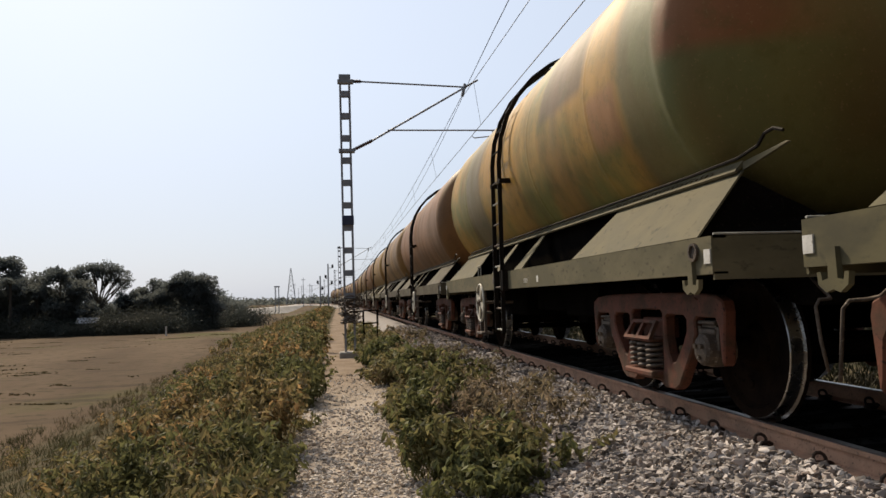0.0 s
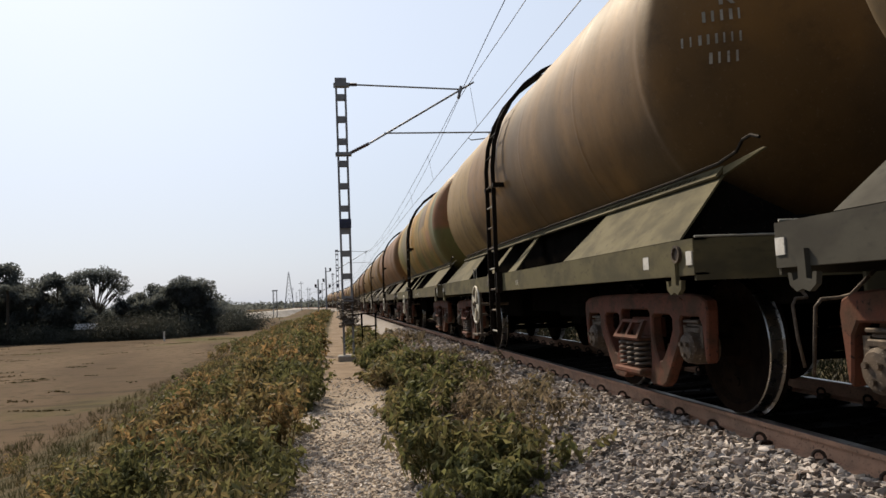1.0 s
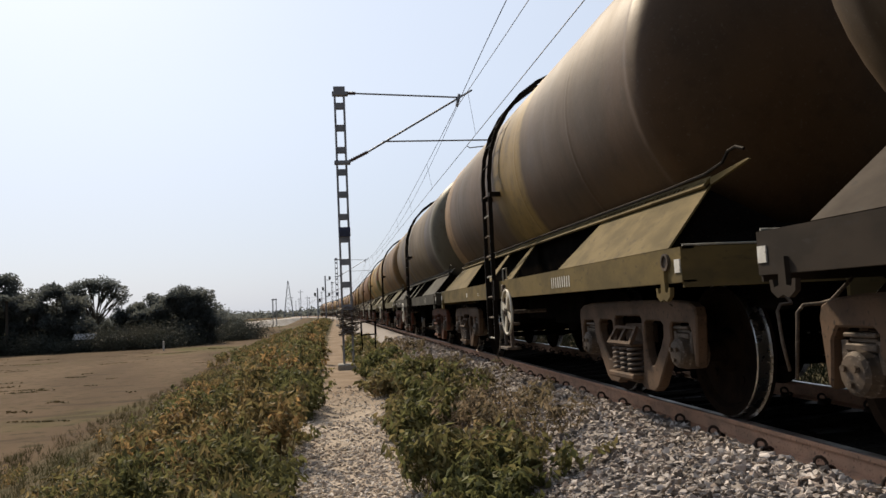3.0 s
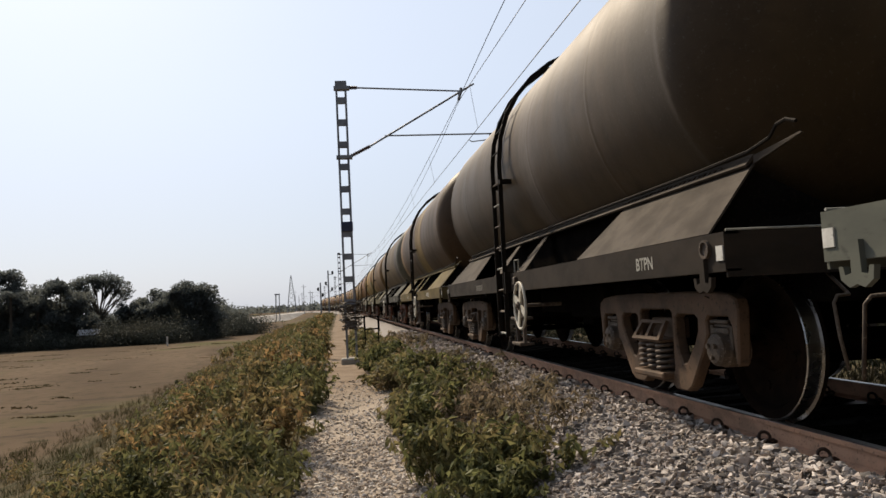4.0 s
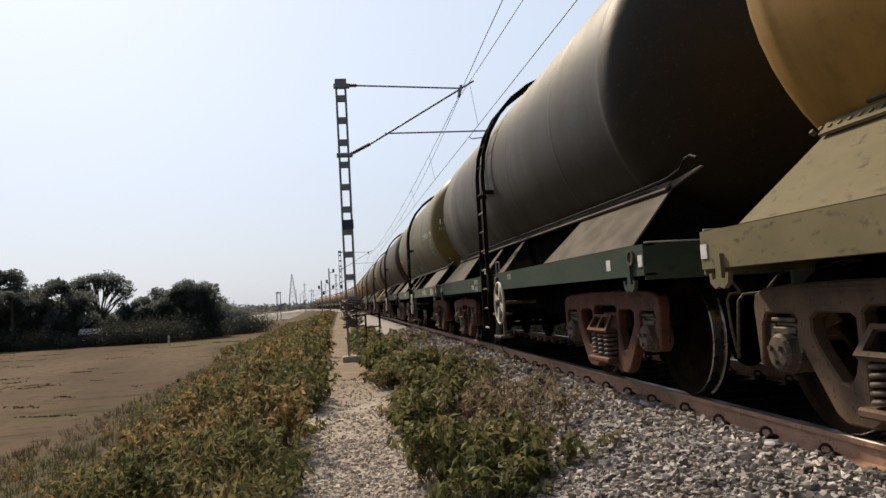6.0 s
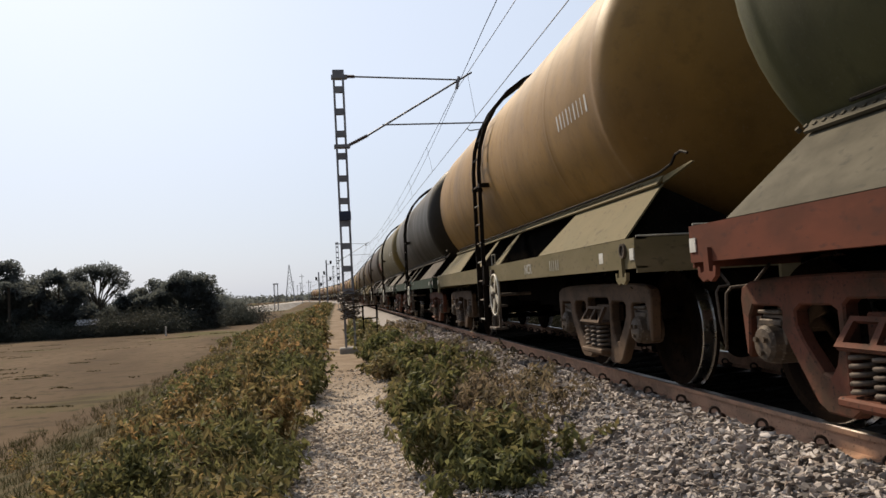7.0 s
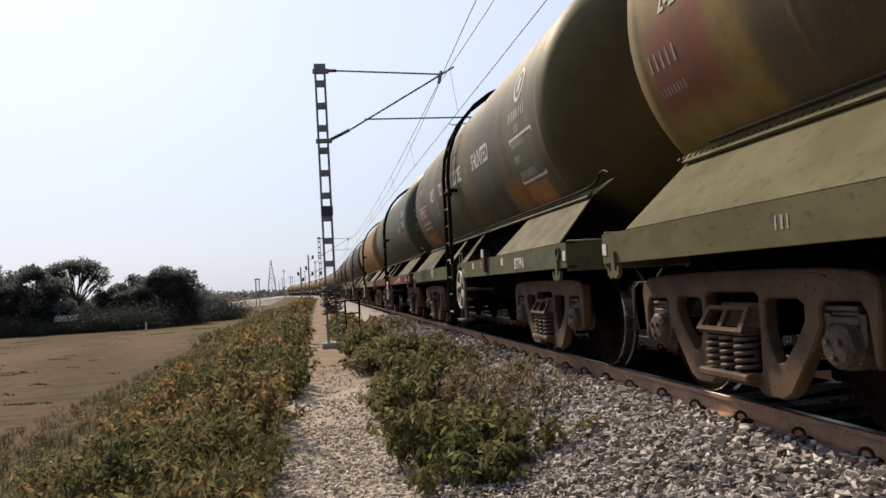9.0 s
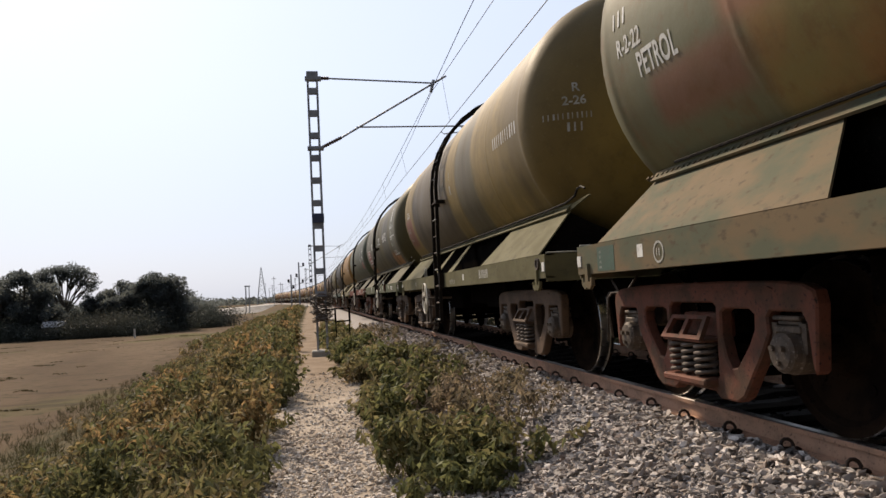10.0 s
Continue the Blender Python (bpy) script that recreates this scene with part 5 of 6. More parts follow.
# distance haze is mixed into these pale blue-grey leaf colours
TREE_LEAF = leaf_mat("haze_tinted_tree_leaves", ((0.108, 0.122, 0.118), (0.124, 0.134, 0.124), (0.138, 0.144, 0.130)), 0.15, 0.68, 0.05)
# darker leaf copy: shade at the trees' feet is put into the colour
SCRUB_LEAF = leaf_mat("shade_dark_scrub_leaves", ((0.045, 0.052, 0.045), (0.058, 0.062, 0.050), (0.07, 0.068, 0.052)), 0.15, 0.3, 0.05)
BARK = worn("grey_brown_bark", (0.09, 0.075, 0.06), (0.06, 0.05, 0.04), (0.13, 0.11, 0.09), 3, 0.9, 0, 0.5, 0.01, 20)

NP = np.random.default_rng(11)


def leaves(centres, length, width, droop=0.35, out=None):
    """Bent four-cornered leaves at the given points; out: the way each one points."""
    n = len(centres)
    if out is None:
        out = NP.normal(size=(n, 3))
    d = out + NP.normal(size=(n, 3)) * 0.55
    d[:, 2] -= droop
    d /= np.linalg.norm(d, axis=1, keepdims=True) + 1e-9
    s = np.cross(d, NP.normal(size=(n, 3)))
    s /= np.linalg.norm(s, axis=1, keepdims=True) + 1e-9
    up = np.cross(s, d)
    L = (length * NP.uniform(0.6, 1.25, n))[:, None]
    W = (width * NP.uniform(0.7, 1.2, n))[:, None]
    a = centres - d * L * 0.5
    b = centres + s * W * 0.5 + up * L * 0.12
    c = centres + d * L * 0.5 - up * L * 0.10
    e = centres - s * W * 0.5 + up * L * 0.12
    return np.stack([a, b, c, e], 1).reshape(-1, 3), np.arange(4 * n).reshape(n, 4)


def stems(foot, tip, r):
    """Thin two-sided stalks from foot to tip."""
    n = len(foot)
    s = np.cross(tip - foot, NP.normal(size=(n, 3)))
    s /= np.linalg.norm(s, axis=1, keepdims=True) + 1e-9
    v = np.stack([foot - s * r, foot + s * r, tip + s * r * 0.4, tip - s * r * 0.4], 1).reshape(-1, 3)
    return v, np.arange(4 * n).reshape(n, 4)


def thicket(name, label, spots, material, leaf=(0.075, 0.036), per=70, spread=0.20):
    """One tangle of weeds: spots are rows of x, y, height."""
    vs, fs, base = [], [], 0
    for x, y, h in spots:
        z = max(ground_z(x, y), ballast_z(x) if 1.05 < x < 6.3 else -9)
        d = math.hypot(x, y) if y > 2.5 else 15.0
        k = int(per * h / 0.45 * (1.9 if d < 8 else 1.3 if d < 11 else 1.0 if d < 22 else 0.55))
        big = 0.62 if d < 4.5 else 0.82 if d < 8 else 0.98 if d < 11 else 1.12 if d < 22 else 1.7 if d < 60 else 3.2
        k = max(k, 6)
        nst = max(3, k // 14)
        lean = NP.normal(size=(nst, 2)) * spread
        hh = h * NP.uniform(0.6, 1.1, nst)
        foot = np.stack([x + lean[:, 0] * 0.25, y + lean[:, 1] * 0.25, np.full(nst, z - 0.02)], 1)
        tip = np.stack([x + lean[:, 0] * 1.3, y + lean[:, 1] * 1.3, z + hh], 1)
        which = NP.integers(0, nst, k)
        t = NP.beta(2.2, 1.1, k)[:, None]
        p = foot[which] + (tip[which] - foot[which]) * t
        o = NP.normal(size=(k, 3))
        o[:, 2] = np.abs(o[:, 2]) * 0.4
        o /= np.linalg.norm(o, axis=1, keepdims=True)
        p = p + o * leaf[0] * big * 0.55
        for v, f in (leaves(p, leaf[0] * big, leaf[1] * big, 1.05, o), stems(foot, tip, 0.005)):
            vs.append(v)
            fs.append(f + base)
            base += len(v)
    ob = raw(name, np.concatenate(vs), np.concatenate(fs), material)
    tagged(ob, label, "weeds", kind="stuff")


def patchy(x, y, s=0.6, k=0):
    return noise.noise((x * s, y * s, 7.7 + k))


def build_weeds():
    crest, slope, right, dead, grass = [], [], [], [], []
    R = random.Random(21)

    def edge(y):        # the path's winding sides
        return 0.10 * math.sin(y * 0.7) + 0.06 * math.sin(y * 1.9 + 1) + (-0.028 * max(0, y - 19) if y < 40 else -0.6)
    for _ in range(2100):
        y = 2.6 + (R.random() ** 1.6) * 62
        x = -0.42 + edge(y) - R.random() ** 1.15 * 3.0
        if y < 3.7 and x > -0.9:
            continue
        if patchy(x, y, 1.0) > (0.02 if x < -1.3 and y < 14 else -0.10 if y < 25 else -0.24):
            crest.append((x, y, R.uniform(0.20, 0.74) * (1.0 + 1.1 * patchy(x, y, 1.1, 3)) * (1 if x > -2 else 0.7) * (0.5 if y < 6 else 0.7 if y < 8 else 1)))
    for _ in range(3000):
        y = 2.6 + (R.random() ** 1.5) * 78
        x = -2.2 - R.random() * 6.6
        if -6.9 < x < -4.2 and 13.0 < y < 20.5 and R.random() < 0.85:      # a bare patch of soil
            continue
        if patchy(x, y, 0.40, 5) > 0.10 + 0.15 * (x < -5):
            slope.append((x, y, R.uniform(0.12, 0.46)))
    for _ in range(800):
        y = 60 + R.random() * 120
        x = -0.8 - R.random() * 9.5
        slope.append((x + bend(y), y, R.uniform(0.35, 0.8)))
    for _ in range(520):
        y = 4.3 + (R.random() ** 1.35) * 26
        wide = 0.95 if y < 8 else 0.95 if y < 15 else 0.85
        x = 0.62 + edge(y) * 0.8 + R.random() ** 1.1 * wide + (0.25 if y < 6 else 0)
        if patchy(x, y, 0.8, 9) > (-0.22 if x < 1.3 else 0.02):
            right.append((x, y, (0.75 if y < 7 else 1) * R.uniform(0.24, 0.54) * (1.0 + 0.8 * patchy(x, y, 1.2, 2))))
    for _ in range(190):
        y = 5.0 + (R.random() ** 1.2) * 22
        x = 1.35 + R.random() ** 1.5 * 0.85
        if patchy(x, y, 0.9, 12) > -0.05:
            dead.append((x, y, R.uniform(0.16, 0.42)))
    for _ in range(150):        # the same growth goes on behind the viewer
        y = -7 + R.random() * 9.6
        x = -0.75 - R.random() ** 1.15 * 2.6
        if patchy(x, y, 1.0) > -0.2:
            crest.append((x, y, R.uniform(0.2, 0.5)))
    for _ in range(130):
        slope.append((-2.4 - R.random() * 6, -7 + R.random() * 9.6, R.uniform(0.14, 0.4)))
    for _ in range(60):
        right.append((1.0 + R.random() * 0.6, -7 + R.random() * 9.4, R.uniform(0.15, 0.38)))
    thicket("weed_thicket", "tangle of green and golden-brown weeds on the embankment crest", crest, WEED_LEFT, (0.105, 0.050), 80, 0.12)
    thicket("slope_weeds", "low patchy weeds on the embankment slope", slope, WEED_LEFT, (0.085, 0.032), 52, 0.14)
    thicket("path_weeds", "leafy green weeds between the path and the ballast", right, WEED_RIGHT, (0.125, 0.054), 80, 0.12)
    thicket("withered_weeds", "withered grey-brown weeds growing on the ballast shoulder", dead, WEED_DEAD, (0.095, 0.036), 80, 0.12)
    # grass: on the slope, at its toe, on the far side of the track and thinly over the field
    vs, fs, base = [], [], 0

    def tufts(n, fx, fy, h, blades, w):
        nonlocal base
        x, y = fx(n), fy(n)
        z = np.array([ground_z(a, b) for a, b in zip(x, y)])
        foot = np.repeat(np.stack([x, y, z - 0.02], 1), blades, 0)
        foot[:, :2] += NP.normal(size=(len(foot), 2)) * 0.05
        tip = foot + NP.normal(size=foot.shape) * h * 0.35
        tip[:, 2] = foot[:, 2] + h * NP.uniform(0.5, 1.2, len(foot))
        v, f = stems(foot, tip, w)
        vs.append(v)
        fs.append(f + base)
        base += len(v)
    tufts(5000, lambda n: NP.uniform(-9.6, -1.2, n), lambda n: -6 + NP.uniform(0, 1, n) ** 1.3 * 69, 0.22, 7, 0.006)
    # straggling dark lines of stubble in the field
    for _ in range(120):
        cx, cy = -11 - 48 * R.random(), 26 + 80 * R.random()
        if cx < -0.55 * cy:
            continue
        L, tilt, wide = R.uniform(0.4, 2.4), R.uniform(-0.5, 0.5), R.uniform(0.15, 0.9)
        u = NP.normal(size=int(L * 16)) * L * 0.35
        tufts(len(u), lambda n: cx + u, lambda n: cy + tilt * u + NP.normal(size=n) * wide * 0.35, 0.07, 6, 0.03)
    ob = raw("grass", np.concatenate(vs), np.concatenate(fs), GRASS)
    tagged(ob, "thin dry grass on the bank and the field", "grass", kind="stuff")
    vs.clear()
    fs.clear()
    base = 0
    tufts(15000, lambda n: NP.uniform(6.2, 20, n), lambda n: NP.uniform(-4, 40, n), 0.12, 9, 0.012)
    verge = leaf_mat("green_brown_verge_grass", ((0.016, 0.020, 0.009), (0.026, 0.024, 0.012), (0.036, 0.029, 0.017)), 0.5, 0.1, 0.5)
    ob = raw("verge_grass", np.concatenate(vs), np.concatenate(fs), verge)
    tagged(ob, "low green-brown grass beyond the far rail", "grass", kind="stuff")


build_weeds()


# ------------------------------------------------------------------ loose stones
def stone_mesh(name, seed, mat):
    bm = bmesh.new()
    rr = random.Random(seed)
    sc = (rr.uniform(0.50, 0.80), rr.uniform(0.30, 0.5), rr.uniform(0.13, 0.30))
    for _ in range(9):
        d = Vector((rr.gauss(0, 1), rr.gauss(0, 1), rr.gauss(0, 1))).normalized() * rr.uniform(0.85, 1.1)
        bm.verts.new((d.x * sc[0], d.y * sc[1], d.z * sc[2]))
    hull = bmesh.ops.convex_hull(bm, input=bm.verts[:])
    bmesh.ops.delete(bm, geom=[g for g in hull["geom_interior"] if isinstance(g, bmesh.types.BMVert)], context="VERTS")
    bmesh.ops.triangulate(bm, faces=bm.faces[:])
    return mesh_of(bm, name, mat)


def build_stones():
    protos = []
    for i in range(10):
        me = stone_mesh("stone", 40 + i, STONE)
        protos.append((np.array([v.co[:] for v in me.vertices]), np.array([p.vertices[:] for p in me.polygons]), me))

    def heap(name, label, pts, mat, parent=None):
        vs, fs, base = [], [], 0
        pick = NP.integers(0, 10, len(pts))
        ang = NP.uniform(0, 6.283, (len(pts), 2))
        for (x, y, z, s), k, (a, b) in zip(pts, pick, ang):
            v, f, _ = protos[k]
            ca, sa, cb, sb = math.cos(a), math.sin(a), math.cos(b), math.sin(b)
            rot = np.array([[ca, -sa, 0], [sa, ca, 0], [0, 0, 1]]) @ np.array([[1, 0, 0], [0, cb, -sb], [0, sb, cb]])
            vs.append(v @ rot.T * s + (x, y, z))
            fs.append(f + base)
            base += len(v)
        ob = raw(name, np.concatenate(vs), np.concatenate(fs), mat, parent)
        tagged(ob, label, "" if parent else "stones", kind="stuff")

    bed = bpy.data.objects["ballast"]
    pts = []
    R = random.Random(8)
    for _ in range(36000):
        y = 3.0 + R.random() ** 1.9 * 27
        x = 1.08 + R.random() * 1.72
        s = (0.028 + 0.052 * R.random() ** 2.2) * (1 if y < 12 else 1.35)
        pts.append((x, y, ballast_z(x) + s * R.uniform(0.05, 0.55), s))
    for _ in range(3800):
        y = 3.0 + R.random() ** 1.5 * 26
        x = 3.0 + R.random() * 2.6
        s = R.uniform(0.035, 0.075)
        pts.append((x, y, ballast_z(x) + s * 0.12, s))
    for _ in range(9000):
        y, x = -7 + R.random() * 10.2, 1.08 + R.random() * 4.6
        s = R.uniform(0.04, 0.08)
        pts.append((x, y, ballast_z(x) + s * 0.15, s))
    near = [p for p in pts if 3 < p[1] < 6.4 and 1.7 < p[0] < 2.7][:300]
    chosen = set(near)
    for x, y, z, s in near:
        k = R.randrange(10)
        ob = new("stone", protos[k][2])
        ob.parent = bed
        ob.matrix_basis = pose(x, y, z + 0.012, R.uniform(-25, 25), R.uniform(-25, 25), R.uniform(0, 360)) @ Matrix.Scale(s * 1.15, 4)
    heap("loose_ballast", "loose grey crushed stones of the ballast", [p for p in pts if p not in chosen], STONE, bed)
    pts = []
    for _ in range(21000):
        y = 3.2 + R.random() ** 1.6 * 13
        x = -0.50 + R.random() * 1.35
        if y < 9:
            x = -0.50 + (x + 0.50) * 1.3
        if y > 9 and R.random() < (0.65 if y < 11 else 0.85):
            continue
        s = R.uniform(0.018, 0.056)
        pts.append((x, y, ground_z(x, y) + s * 0.16, s))
    for _ in range(6000):
        y, x = -7 + R.random() * 10.3, -0.50 + R.random() * 1.35
        s = R.uniform(0.025, 0.055)
        pts.append((x, y, ground_z(x, y) + s * 0.05, s))
    heap("path_gravel", "small pale gravel scattered on the trodden path", pts, PALE_STONE)


# ------------------------------------------------------------------ trees and the far distance
def build_tree(label, x, y, h, clumps, leaf=0.36, per=430, lean=0.0, bare=0.0, size=1.2):
    """clumps: rows of (dx, z, radius, flatness) in metres; each hangs on a limb of its own."""
    R = random.Random(int(x * 31 + y * 7))
    z0 = -3.1
    tree = thing("tree", label, "tree", group="trees beyond the field")
    bm = bmesh.new()
    fork = z0 + h * 0.30
    tube(bm, [(0, 0, 0), (lean * 0.3, 0.05, (fork - z0) * 0.5), (lean * 0.6, 0, fork - z0)], 0.14 + h * 0.010, 8)
    for dx, cz, r, flat in clumps:
        mid = (dx * 0.45 + R.uniform(-0.3, 0.3), R.uniform(-0.6, 0.6), (fork - z0) * 0.5 + cz * 0.5)
        tube(bm, [(lean * 0.6, 0, fork - z0 - 0.3), mid, (dx, R.uniform(-0.5, 0.5), cz - r * flat * 0.2)], 0.05 + 0.004 * h, 6)
        for _ in range(3 if bare else 1):
            a = R.uniform(0, 6.28)
            rod(bm, mid, (dx + r * 0.8 * math.cos(a), r * 0.6 * math.sin(a), cz + r * flat * R.uniform(-0.2, 0.7)), 0.05, 5, 0.02)
    part("trunk", bm, BARK, tree)
    vs, fs, base = [], [], 0
    for dx, cz, r, flat in clumps:
        k = int(per * r * r)
        sub = NP.normal(size=(max(5, int(7 * r)), 3))
        sub /= np.linalg.norm(sub, axis=1, keepdims=True)
        sub *= NP.uniform(0.15, 0.95, (len(sub), 1)) * np.array([r, r, r * flat])
        w = NP.integers(0, len(sub), k)
        q = NP.normal(size=(k, 3))
        q *= (NP.uniform(0, 1, (k, 1)) ** 0.4) / np.linalg.norm(q, axis=1, keepdims=True)
        p = sub[w] + q * r * 0.46 * np.array([1, 1, 0.8])
        p += (dx, 0, cz)
        v, f = leaves(p, leaf, leaf * 0.6, 0.1)
        vs.append(v)
        fs.append(f + base)
        base += len(v)
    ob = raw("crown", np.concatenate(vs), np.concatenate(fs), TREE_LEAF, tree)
    tree.matrix_basis = pose(x, y, z0) @ Matrix.Scale(size, 4)
    return tree


def build_palm(x, y, h):
    tree = thing("palm_tree", "dark feathery palm tree beyond the field", "palm", group="palms beyond the field")
    bm = bmesh.new()
    tube(bm, [(0, 0, 0), (0.15, 0, h * 0.35), (0.1, 0.1, h * 0.75)], 0.2, 8)
    part("trunk", bm, BARK, tree)
    vs, fs, base = [], [], 0
    R = random.Random(int(x * 13))
    for i in range(24):
        a, up = R.uniform(0, 6.28), R.uniform(-0.2, 1.1)
        d = np.array([math.cos(a), math.sin(a), up])
        L = R.uniform(2.2, 3.2)
        t = np.linspace(0.1, 1, 26)[:, None]
        line = np.array([0.1, 0.1, h * 0.75]) + d * t * L * 0.85 - np.array([0, 0, 1.6]) * t ** 2
        p = np.repeat(line, 2, 0) + NP.normal(size=(52, 3)) * 0.06
        side = np.cross(d, [0, 0, 1.0])
        out = np.tile(np.stack([side, -side]), (26, 1)) + d * 0.5
        v, f = leaves(p + out * 0.22, 0.62, 0.10, 0.5, out)
        vs.append(v)
        fs.append(f + base)
        base += len(v)
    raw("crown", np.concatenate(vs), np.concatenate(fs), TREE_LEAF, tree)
    tree.matrix_basis = pose(x, y, -3.1)


def build_far():
    dark = "dark dense broad-leaved tree beyond the field"
    umbrella = [(-4.2, 7.7, 1.7, 0.6), (-3.4, 8.8, 1.8, 0.55), (-2.2, 9.5, 1.9, 0.5), (-0.8, 9.9, 1.9, 0.48), (0.8, 10.0, 1.9, 0.48), (2.1, 9.6, 1.8, 0.5), (3.1, 8.7, 1.7, 0.55), (3.8, 7.6, 1.4, 0.6),
                (-2.6, 8.2, 1.6, 0.5), (-0.9, 8.8, 1.7, 0.5), (1.0, 8.8, 1.7, 0.5), (2.3, 7.9, 1.5, 0.5), (-3.6, 7.0, 1.2, 0.6), (3.2, 6.9, 1.1, 0.6), (-1.4, 7.8, 1.0, 0.5), (0.9, 7.7, 0.9, 0.5)]
    build_tree("tall spreading tree with a thin open crown", -38.7, 131, 12, umbrella, 0.28, 190, bare=1, size=1.08)
    dome = [(-3.8, 5.4, 2.2, 0.85), (-2.2, 7.0, 2.3, 0.8), (0.2, 7.7, 2.4, 0.75), (2.0, 6.8, 2.3, 0.8), (3.0, 5.0, 2.2, 0.85), (0, 5.2, 3.0, 0.8), (3.4, 3.0, 2.1, 0.9), (-4.4, 3.2, 2.3, 0.9), (1.0, 2.4, 3.0, 0.8), (-2.0, 2.0, 2.8, 0.8), (2.6, 1.2, 2.2, 0.8), (-4.6, 1.2, 2.2, 0.8), (0, 1.0, 2.4, 0.7), (-6.2, 4.2, 2.0, 0.85), (-6.4, 2.0, 2.2, 0.85)]
    build_tree(dark, -23.4, 126, 9.5, dome, 0.4, 400, size=1.03)
    build_tree(dark, -29.8, 130, 7.5, [(-1.6, 5.0, 1.9, 0.8), (0.6, 6.0, 1.9, 0.8), (2.2, 4.8, 2.0, 0.8), (0, 3.0, 2.6, 0.8), (-1.6, 1.4, 2.2, 0.8), (1.8, 1.4, 2.2, 0.8)])
    build_tree(dark, -33.0, 127, 5.6, [(-0.8, 3.8, 1.6, 0.9), (0.9, 4.4, 1.5, 0.9), (0, 2.2, 2.0, 0.8)])
    build_tree(dark, -41.5, 122, 8.6, [(-2.4, 6.0, 2.2, 0.8), (-0.2, 7.4, 2.0, 0.7), (2.0, 5.8, 2.2, 0.8), (0.2, 4.0, 2.8, 0.8), (3.2, 3.0, 2.0, 0.8), (-3.4, 3.4, 2.4, 0.8), (-1.6, 1.6, 2.4, 0.8), (1.6, 1.4, 2.4, 0.8)])
    build_tree(dark, -51.5, 124, 10.6, [(-2.6, 8.2, 2.4, 0.8), (0.4, 9.2, 2.3, 0.7), (2.6, 7.0, 2.4, 0.8), (0.2, 5.2, 3.0, 0.8), (-3, 4, 2.6, 0.8), (3.6, 4.0, 2.4, 0.8), (0, 2.2, 2.8, 0.8), (3.4, 1.6, 2.4, 0.8), (-3.2, 1.6, 2.4, 0.8)])
    build_tree(dark, -57.5, 126, 9.8, [(-2.6, 7.0, 2.6, 0.8), (1.4, 8.0, 2.6, 0.8), (0, 4.6, 3.2, 0.8)])
    build_tree(dark, -64.0, 132, 10.2, [(-2.6, 7.0, 2.8, 0.8), (1.4, 8.0, 2.6, 0.8), (0, 4.6, 3.4, 0.8)])
    for x, y, h in ((-27.5, 142, 6.4), (-35.0, 144, 6.6), (-45.0, 140, 7.4), (-54.5, 143, 8.6), (-60.5, 138, 8.2), (-70.0, 140, 9.5)):
        build_tree(dark, x, y, h, [(-2.4, h * 0.62, 2.2, 0.8), (0.2, h * 0.78, 2.3, 0.75), (2.5, h * 0.60, 2.2, 0.8), (0, h * 0.36, 2.8, 0.8)], size=1.1)
    build_palm(-47.6, 119, 10.6)
    build_palm(-44.6, 121, 8.6)
    build_palm(-50.2, 117, 9.0)
    # low scrub along the field's end
    vs, fs, base = [], [], 0
    R = random.Random(3)
    for i in range(235):
        x = -66 + R.random() * 52
        yy = 114 + R.random() * 13 + max(0, (x + 24)) * 2.2
        r = 0.7 + 2.0 * R.random() ** 2.2
        if i >= 190:        # taller bushes filling the gaps between the trees
            x, yy, r = -47 + R.random() * 21, 126 + R.random() * 9, R.uniform(2.0, 3.2)
        k = int(380 * r * r)
        p = NP.normal(size=(k, 3)) * (r * 0.75, r * 0.6, r * 0.42) + (x, yy, -3 + r * 0.5)
        p[:, 2] = np.maximum(p[:, 2], -3.05)
        v, f = leaves(p, 0.26, 0.17, 0.1)
        vs.append(v)
        fs.append(f + base)
        base += len(v)
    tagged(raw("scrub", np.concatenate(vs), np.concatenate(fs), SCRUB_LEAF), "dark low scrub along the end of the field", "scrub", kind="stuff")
    # far woods, one hazy belt each
    vs, fs, base = [], [], 0
    for _ in range(300):
        y = R.uniform(225, 300)
        x = -0.150 * y + R.uniform(-9, 7)
        r = R.uniform(1.2, 2.6)
        top = 6.0 * (1 - abs(x + 0.152 * y) / 13) + 0.5
        p = NP.normal(size=(80, 3)) * (r * 0.6, r * 0.6, r * 0.45) + (x, y, -3 + R.uniform(0.5, max(1.2, top)))
        v, f = leaves(p, 0.7, 0.45, 0.1)
        vs.append(v)
        fs.append(f + base)
        base += len(v)
    for _ in range(900):
        y = R.uniform(560, 900)
        x = -0.62 * y + R.random() * 0.75 * y
        r = R.uniform(2, 4)
        p = NP.normal(size=(55, 3)) * (r * 2.2, r, r * 0.5) + (x, y, -3 + 6.0 * R.random() ** 1.6)
        p[:, 2] = np.maximum(p[:, 2], -3)
        v, f = leaves(p, 2.6, 1.9, 0.1)
        vs.append(v)
        fs.append(f + base)
        base += len(v)
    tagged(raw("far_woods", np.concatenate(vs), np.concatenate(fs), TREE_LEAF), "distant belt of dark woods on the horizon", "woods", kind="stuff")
    # raised road joining the line far ahead
    verts, faces = [], []
    line = [(-95, 170, -0.4), (-62, 195, -0.2), (-44, 225, -0.05), (-33, 270, 0.15), (-23, 295, 0.6), (-15.5, 312, 1.0)]
    sect = [(-7, -3.1), (-3.2, -1.35), (-2.6, -1.2), (2.6, -1.2), (3.2, -1.35), (7, -3.1)]
    for i, (x, y, up) in enumerate(line):
        a, b = line[max(0, i - 1)], line[min(len(line) - 1, i + 1)]
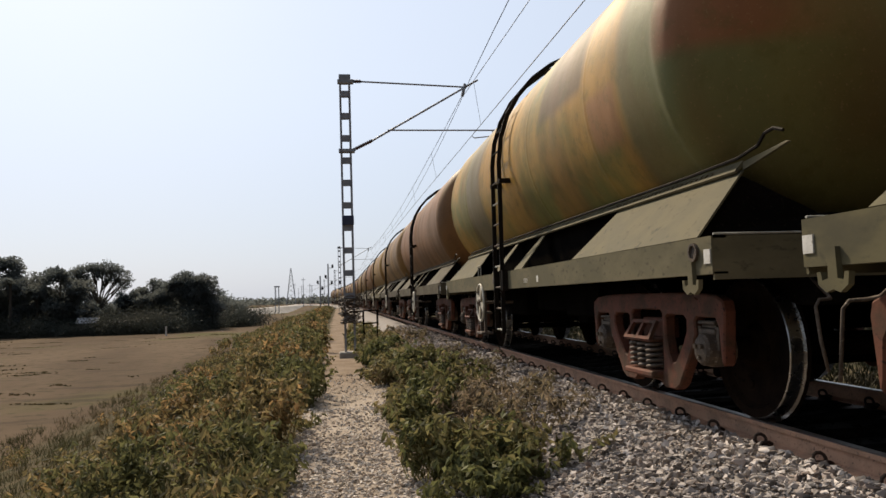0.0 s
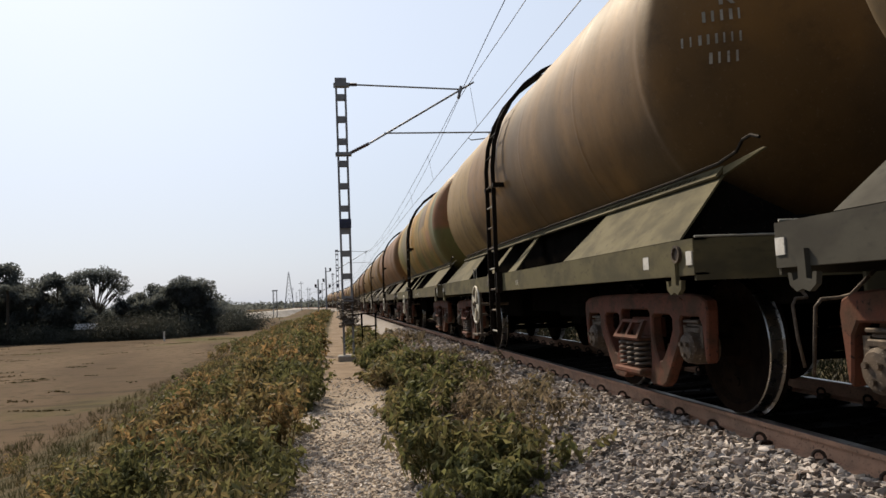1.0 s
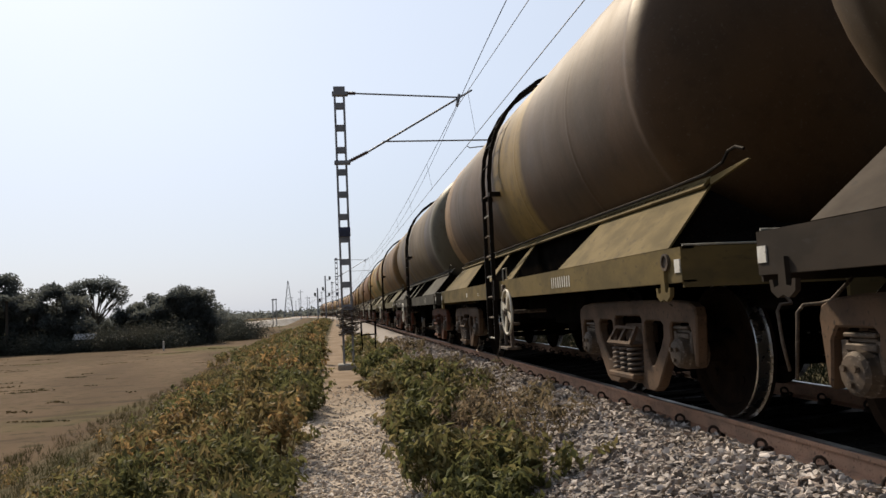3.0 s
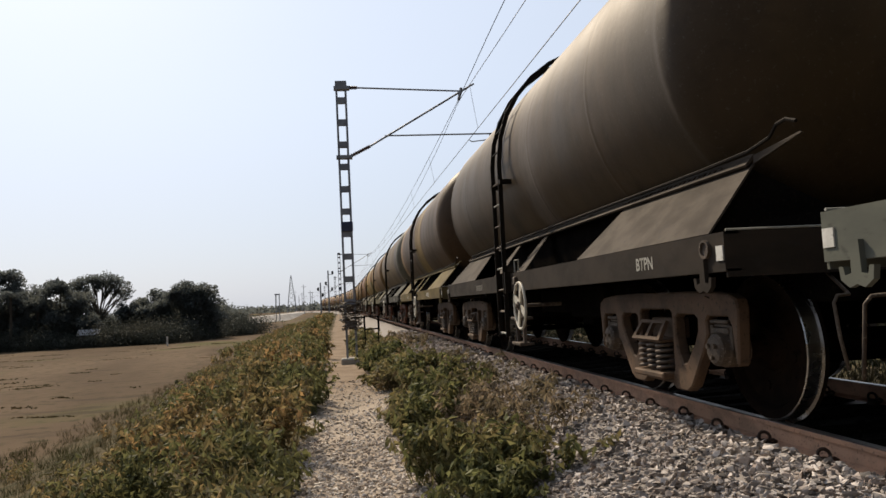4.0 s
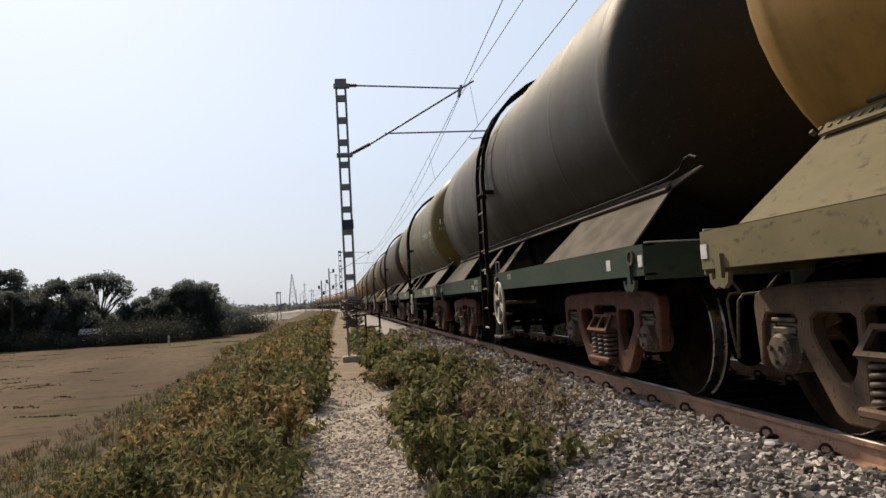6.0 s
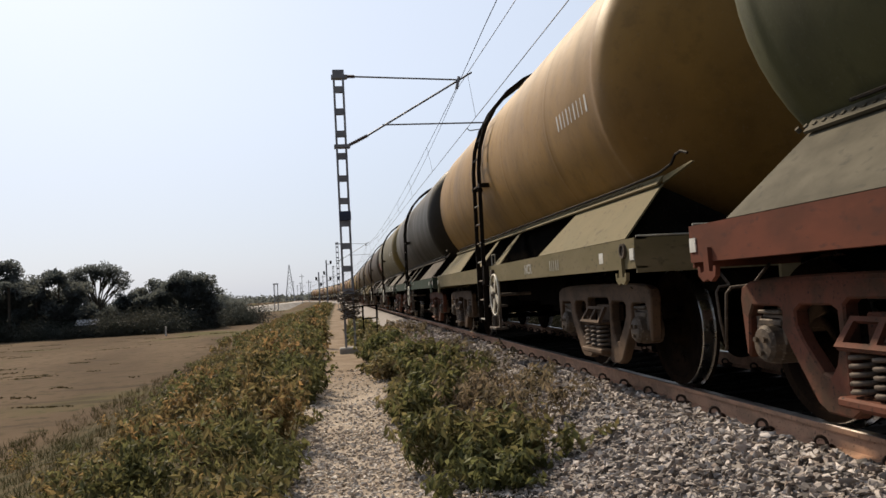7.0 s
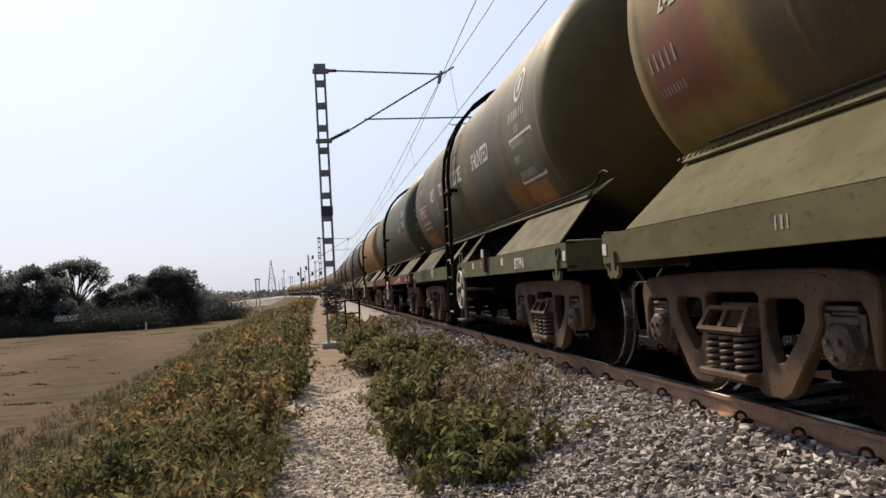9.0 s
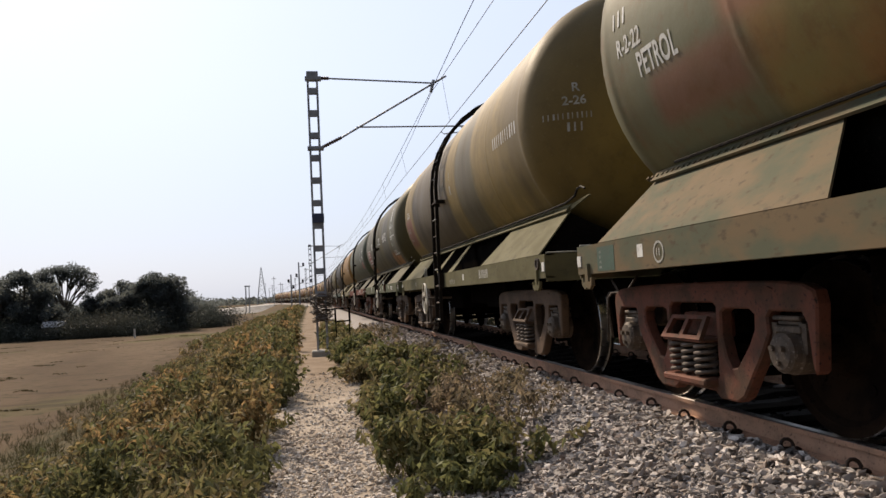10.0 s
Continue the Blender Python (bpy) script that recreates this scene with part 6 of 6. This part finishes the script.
        d = Vector((b[0] - a[0], b[1] - a[1])).normalized()
        verts += [(x + d.y * u, y - d.x * u, z + (up if z > -3 else 0)) for u, z in sect]
    for i in range(len(line) - 1):
        for j in range(5):
            faces.append((i * 6 + j, i * 6 + j + 1, (i + 1) * 6 + j + 1, (i + 1) * 6 + j))
    pale = worn("pale_road_dust", (0.42, 0.39, 0.35), (0.33, 0.30, 0.26), (0.15, 0.13, 0.1), 0.3, 0.9, 0, 0.3, 0.02, 3)
    ob = raw("far_road", verts, faces, pale)
    tagged(ob, "pale raised road far beyond the field", "road", kind="structure")
    # huts under the trees
    wall = worn("limewashed_wall", (0.17, 0.16, 0.145), (0.12, 0.11, 0.10), (0.2, 0.18, 0.15), 1.5, 0.9, 0, 0.3, 0.01, 12)
    sheet = worn("pale_sheet_roof", (0.28, 0.28, 0.29), (0.22, 0.22, 0.22), (0.22, 0.18, 0.15), 1.0, 0.6, 0.2, 0.3, 0.01, 10)
    for x, y, w, d, h in ((-36.6, 119.0, 2.4, 2.4, 1.9), (-31.0, 118.5, 3.2, 2.4, 1.35)):
        hut = thing("hut", "small pale hut with a sheet roof among the trees", "hut", group="huts by the field")
        for a, b, c2, d2 in ((-w / 2, w / 2, -d / 2, -d / 2 + 0.15), (-w / 2, w / 2, d / 2 - 0.15, d / 2), (-w / 2, -w / 2 + 0.15, -d / 2 + 0.15, d / 2 - 0.15), (w / 2 - 0.15, w / 2, -d / 2 + 0.15, d / 2 - 0.15)):
            part("wall", box(bmesh.new(), a, b, c2, d2, 0, h), wall, hut)
        for s in (-1, 1):
            bm = slab(bmesh.new(), [(-w / 2 - 0.3, s * (d / 2 + 0.3), h - 0.1), (w / 2 + 0.3, s * (d / 2 + 0.3), h - 0.1), (w / 2 + 0.3, 0, h + 0.7), (-w / 2 - 0.3, 0, h + 0.7)], 0.05)
            part("roof", bm, sheet, hut)
        hut.matrix_basis = pose(x, y, -3.05, 0, 0, 8)
    # white marker post in the field
    post = thing("marker_post", "thin whitewashed marker post in the field", "post")
    bm = bmesh.new()
    box(bm, -0.10, 0.10, -0.10, 0.10, -0.1, 1.25, 0.03)
    part("shaft", bm, worn("whitewash", (0.6, 0.58, 0.54), (0.45, 0.42, 0.38), (0.3, 0.26, 0.2), 3, 0.8, 0, 0.2, 0.004, 20), post)
    post.matrix_basis = pose(-22.45, 104.4, -3.0)
    # lattice pylon and poles far ahead
    tower = thing("lattice_pylon", "tall thin steel lattice pylon far away", "pylon")
    ht = 22.0

    def leg_at(sx, sy, z):
        w = 2.6 * (1 - z / ht) + 0.15
        return Vector((sx * w, sy * w, z))
    for sx in (-1, 1):
        for sy in (-1, 1):
            part("leg", rod(bmesh.new(), leg_at(sx, sy, -2), leg_at(sx, sy, ht), 0.13, 5), GALV, tower)
    levels = [-2, 2, 5.5, 8.5, 11, 13.2, 15.2, 17, 18.6, 20, 21.2]
    for za, zb in zip(levels, levels[1:]):
        for s in (-1, 1):
            bm = rod(bmesh.new(), leg_at(-s, -1, za), leg_at(s, -1, zb), 0.07, 4)
            part("brace", bm, GALV, tower)
    tower.matrix_basis = pose(-25, 420, -2.5)
    for x, y, h in ((-13.2, 300, 13), (-10.7, 300, 10.6), (-28.5, 520, 16), (-44, 560, 16), (-18.0, 390, 12)):
        pl = thing("utility_pole", "thin grey pole beside the line far ahead", "pole", group="poles far ahead")
        part("shaft", rod(bmesh.new(), (0, 0, 0), (0, 0, h), 0.16, 6, 0.1), GALV, pl)
        part("crossarm", box(bmesh.new(), -0.9, 0.9, -0.06, 0.06, h - 0.9, h - 0.75), GALV, pl)
        pl.matrix_basis = pose(x, y, -2.6)
    for x, h, arms in ((-1.85, 9.2, ((0.9, 8.3), (-0.5, 6.2), (0.7, 5.0))), (-3.45, 7.3, ((-0.5, 5.6), (0.4, 4.4)))):
        sp = thing("signal_post", "dark grey signal post with side brackets by the line", "signal", group="signal posts far ahead")
        part("shaft", rod(bmesh.new(), (0, 0, 0), (0, 0, h), 0.16, 8, 0.13), GALV, sp)
        for dx, z in arms:
            part("bracket", box(bmesh.new(), min(0, dx), max(0, dx), -0.05, 0.05, z, z + 0.10), GALV, sp)
            part("lamp_case", box(bmesh.new(), dx - 0.20, dx + 0.20, -0.16, 0.16, z + 0.1, z + 0.75, 0.04), DARK_STEEL, sp)
        sp.matrix_basis = pose(x, 155, ground_z(x, 155) - 0.1)
    gate = thing("twin_pole_frame", "pair of grey posts joined at the top", "frame")
    for s in (-1, 1):
        part("post", rod(bmesh.new(), (s * 0.45, 0, 0), (s * 0.45, 0, 7.0), 0.12, 6), GALV, gate)
    part("crossbar", box(bmesh.new(), -0.7, 0.7, -0.1, 0.1, 6.7, 7.0), GALV, gate)
    gate.matrix_basis = pose(-15.5, 200, -1.8)


build_far()


build_stones()



# ------------------------------------------------------------------ motion of the train
START = 0.3                 # reference mark ahead of the wagon's middle
PLACES = [(0, 10.42), (0.5, 16.16), (1, 23.05), (1.5, 28.8), (2, 35.25), (2.5, 41.5), (2.7, 44.03), (3.8, 58.0), (4, 59.94), (4.5, 66.33), (5, 73.2), (5.5, 79.57), (5.7, 82.18),
          (6.8, 95.98), (7, 98.54), (7.5, 104.97), (8, 111.56), (8.5, 118.0), (9, 124.58), (9.5, 130.6), (10, 137.36)]


def wagon_pose(k, s):
    y = s - START - PITCH * k
    yaw = math.degrees(math.atan2(bend(y - 4) - bend(y + 4), 8.0))
    return pose(TRACK_X + bend(y), y, 0, 0, 0, yaw)


def motions():
    for k, w in WAGONS.items():
        walk(w, [(t, wagon_pose(k, s)) for t, s in PLACES])
    steps = [i / FPS for i in range(301)]
    ways = np.interp(steps, [p[0] for p in PLACES], [p[1] for p in PLACES]) - PLACES[0][1]
    for k, w in WAGONS.items():
        if k < -1:
            continue
        for o in w.children_recursive:
            if o.name.split(".")[0] == "wheelset":
                at = o.matrix_basis.translation.copy()
                walk(o, [(t, pose(*at, -math.degrees(d / 0.5))) for t, d in zip(steps, ways)])


motions()
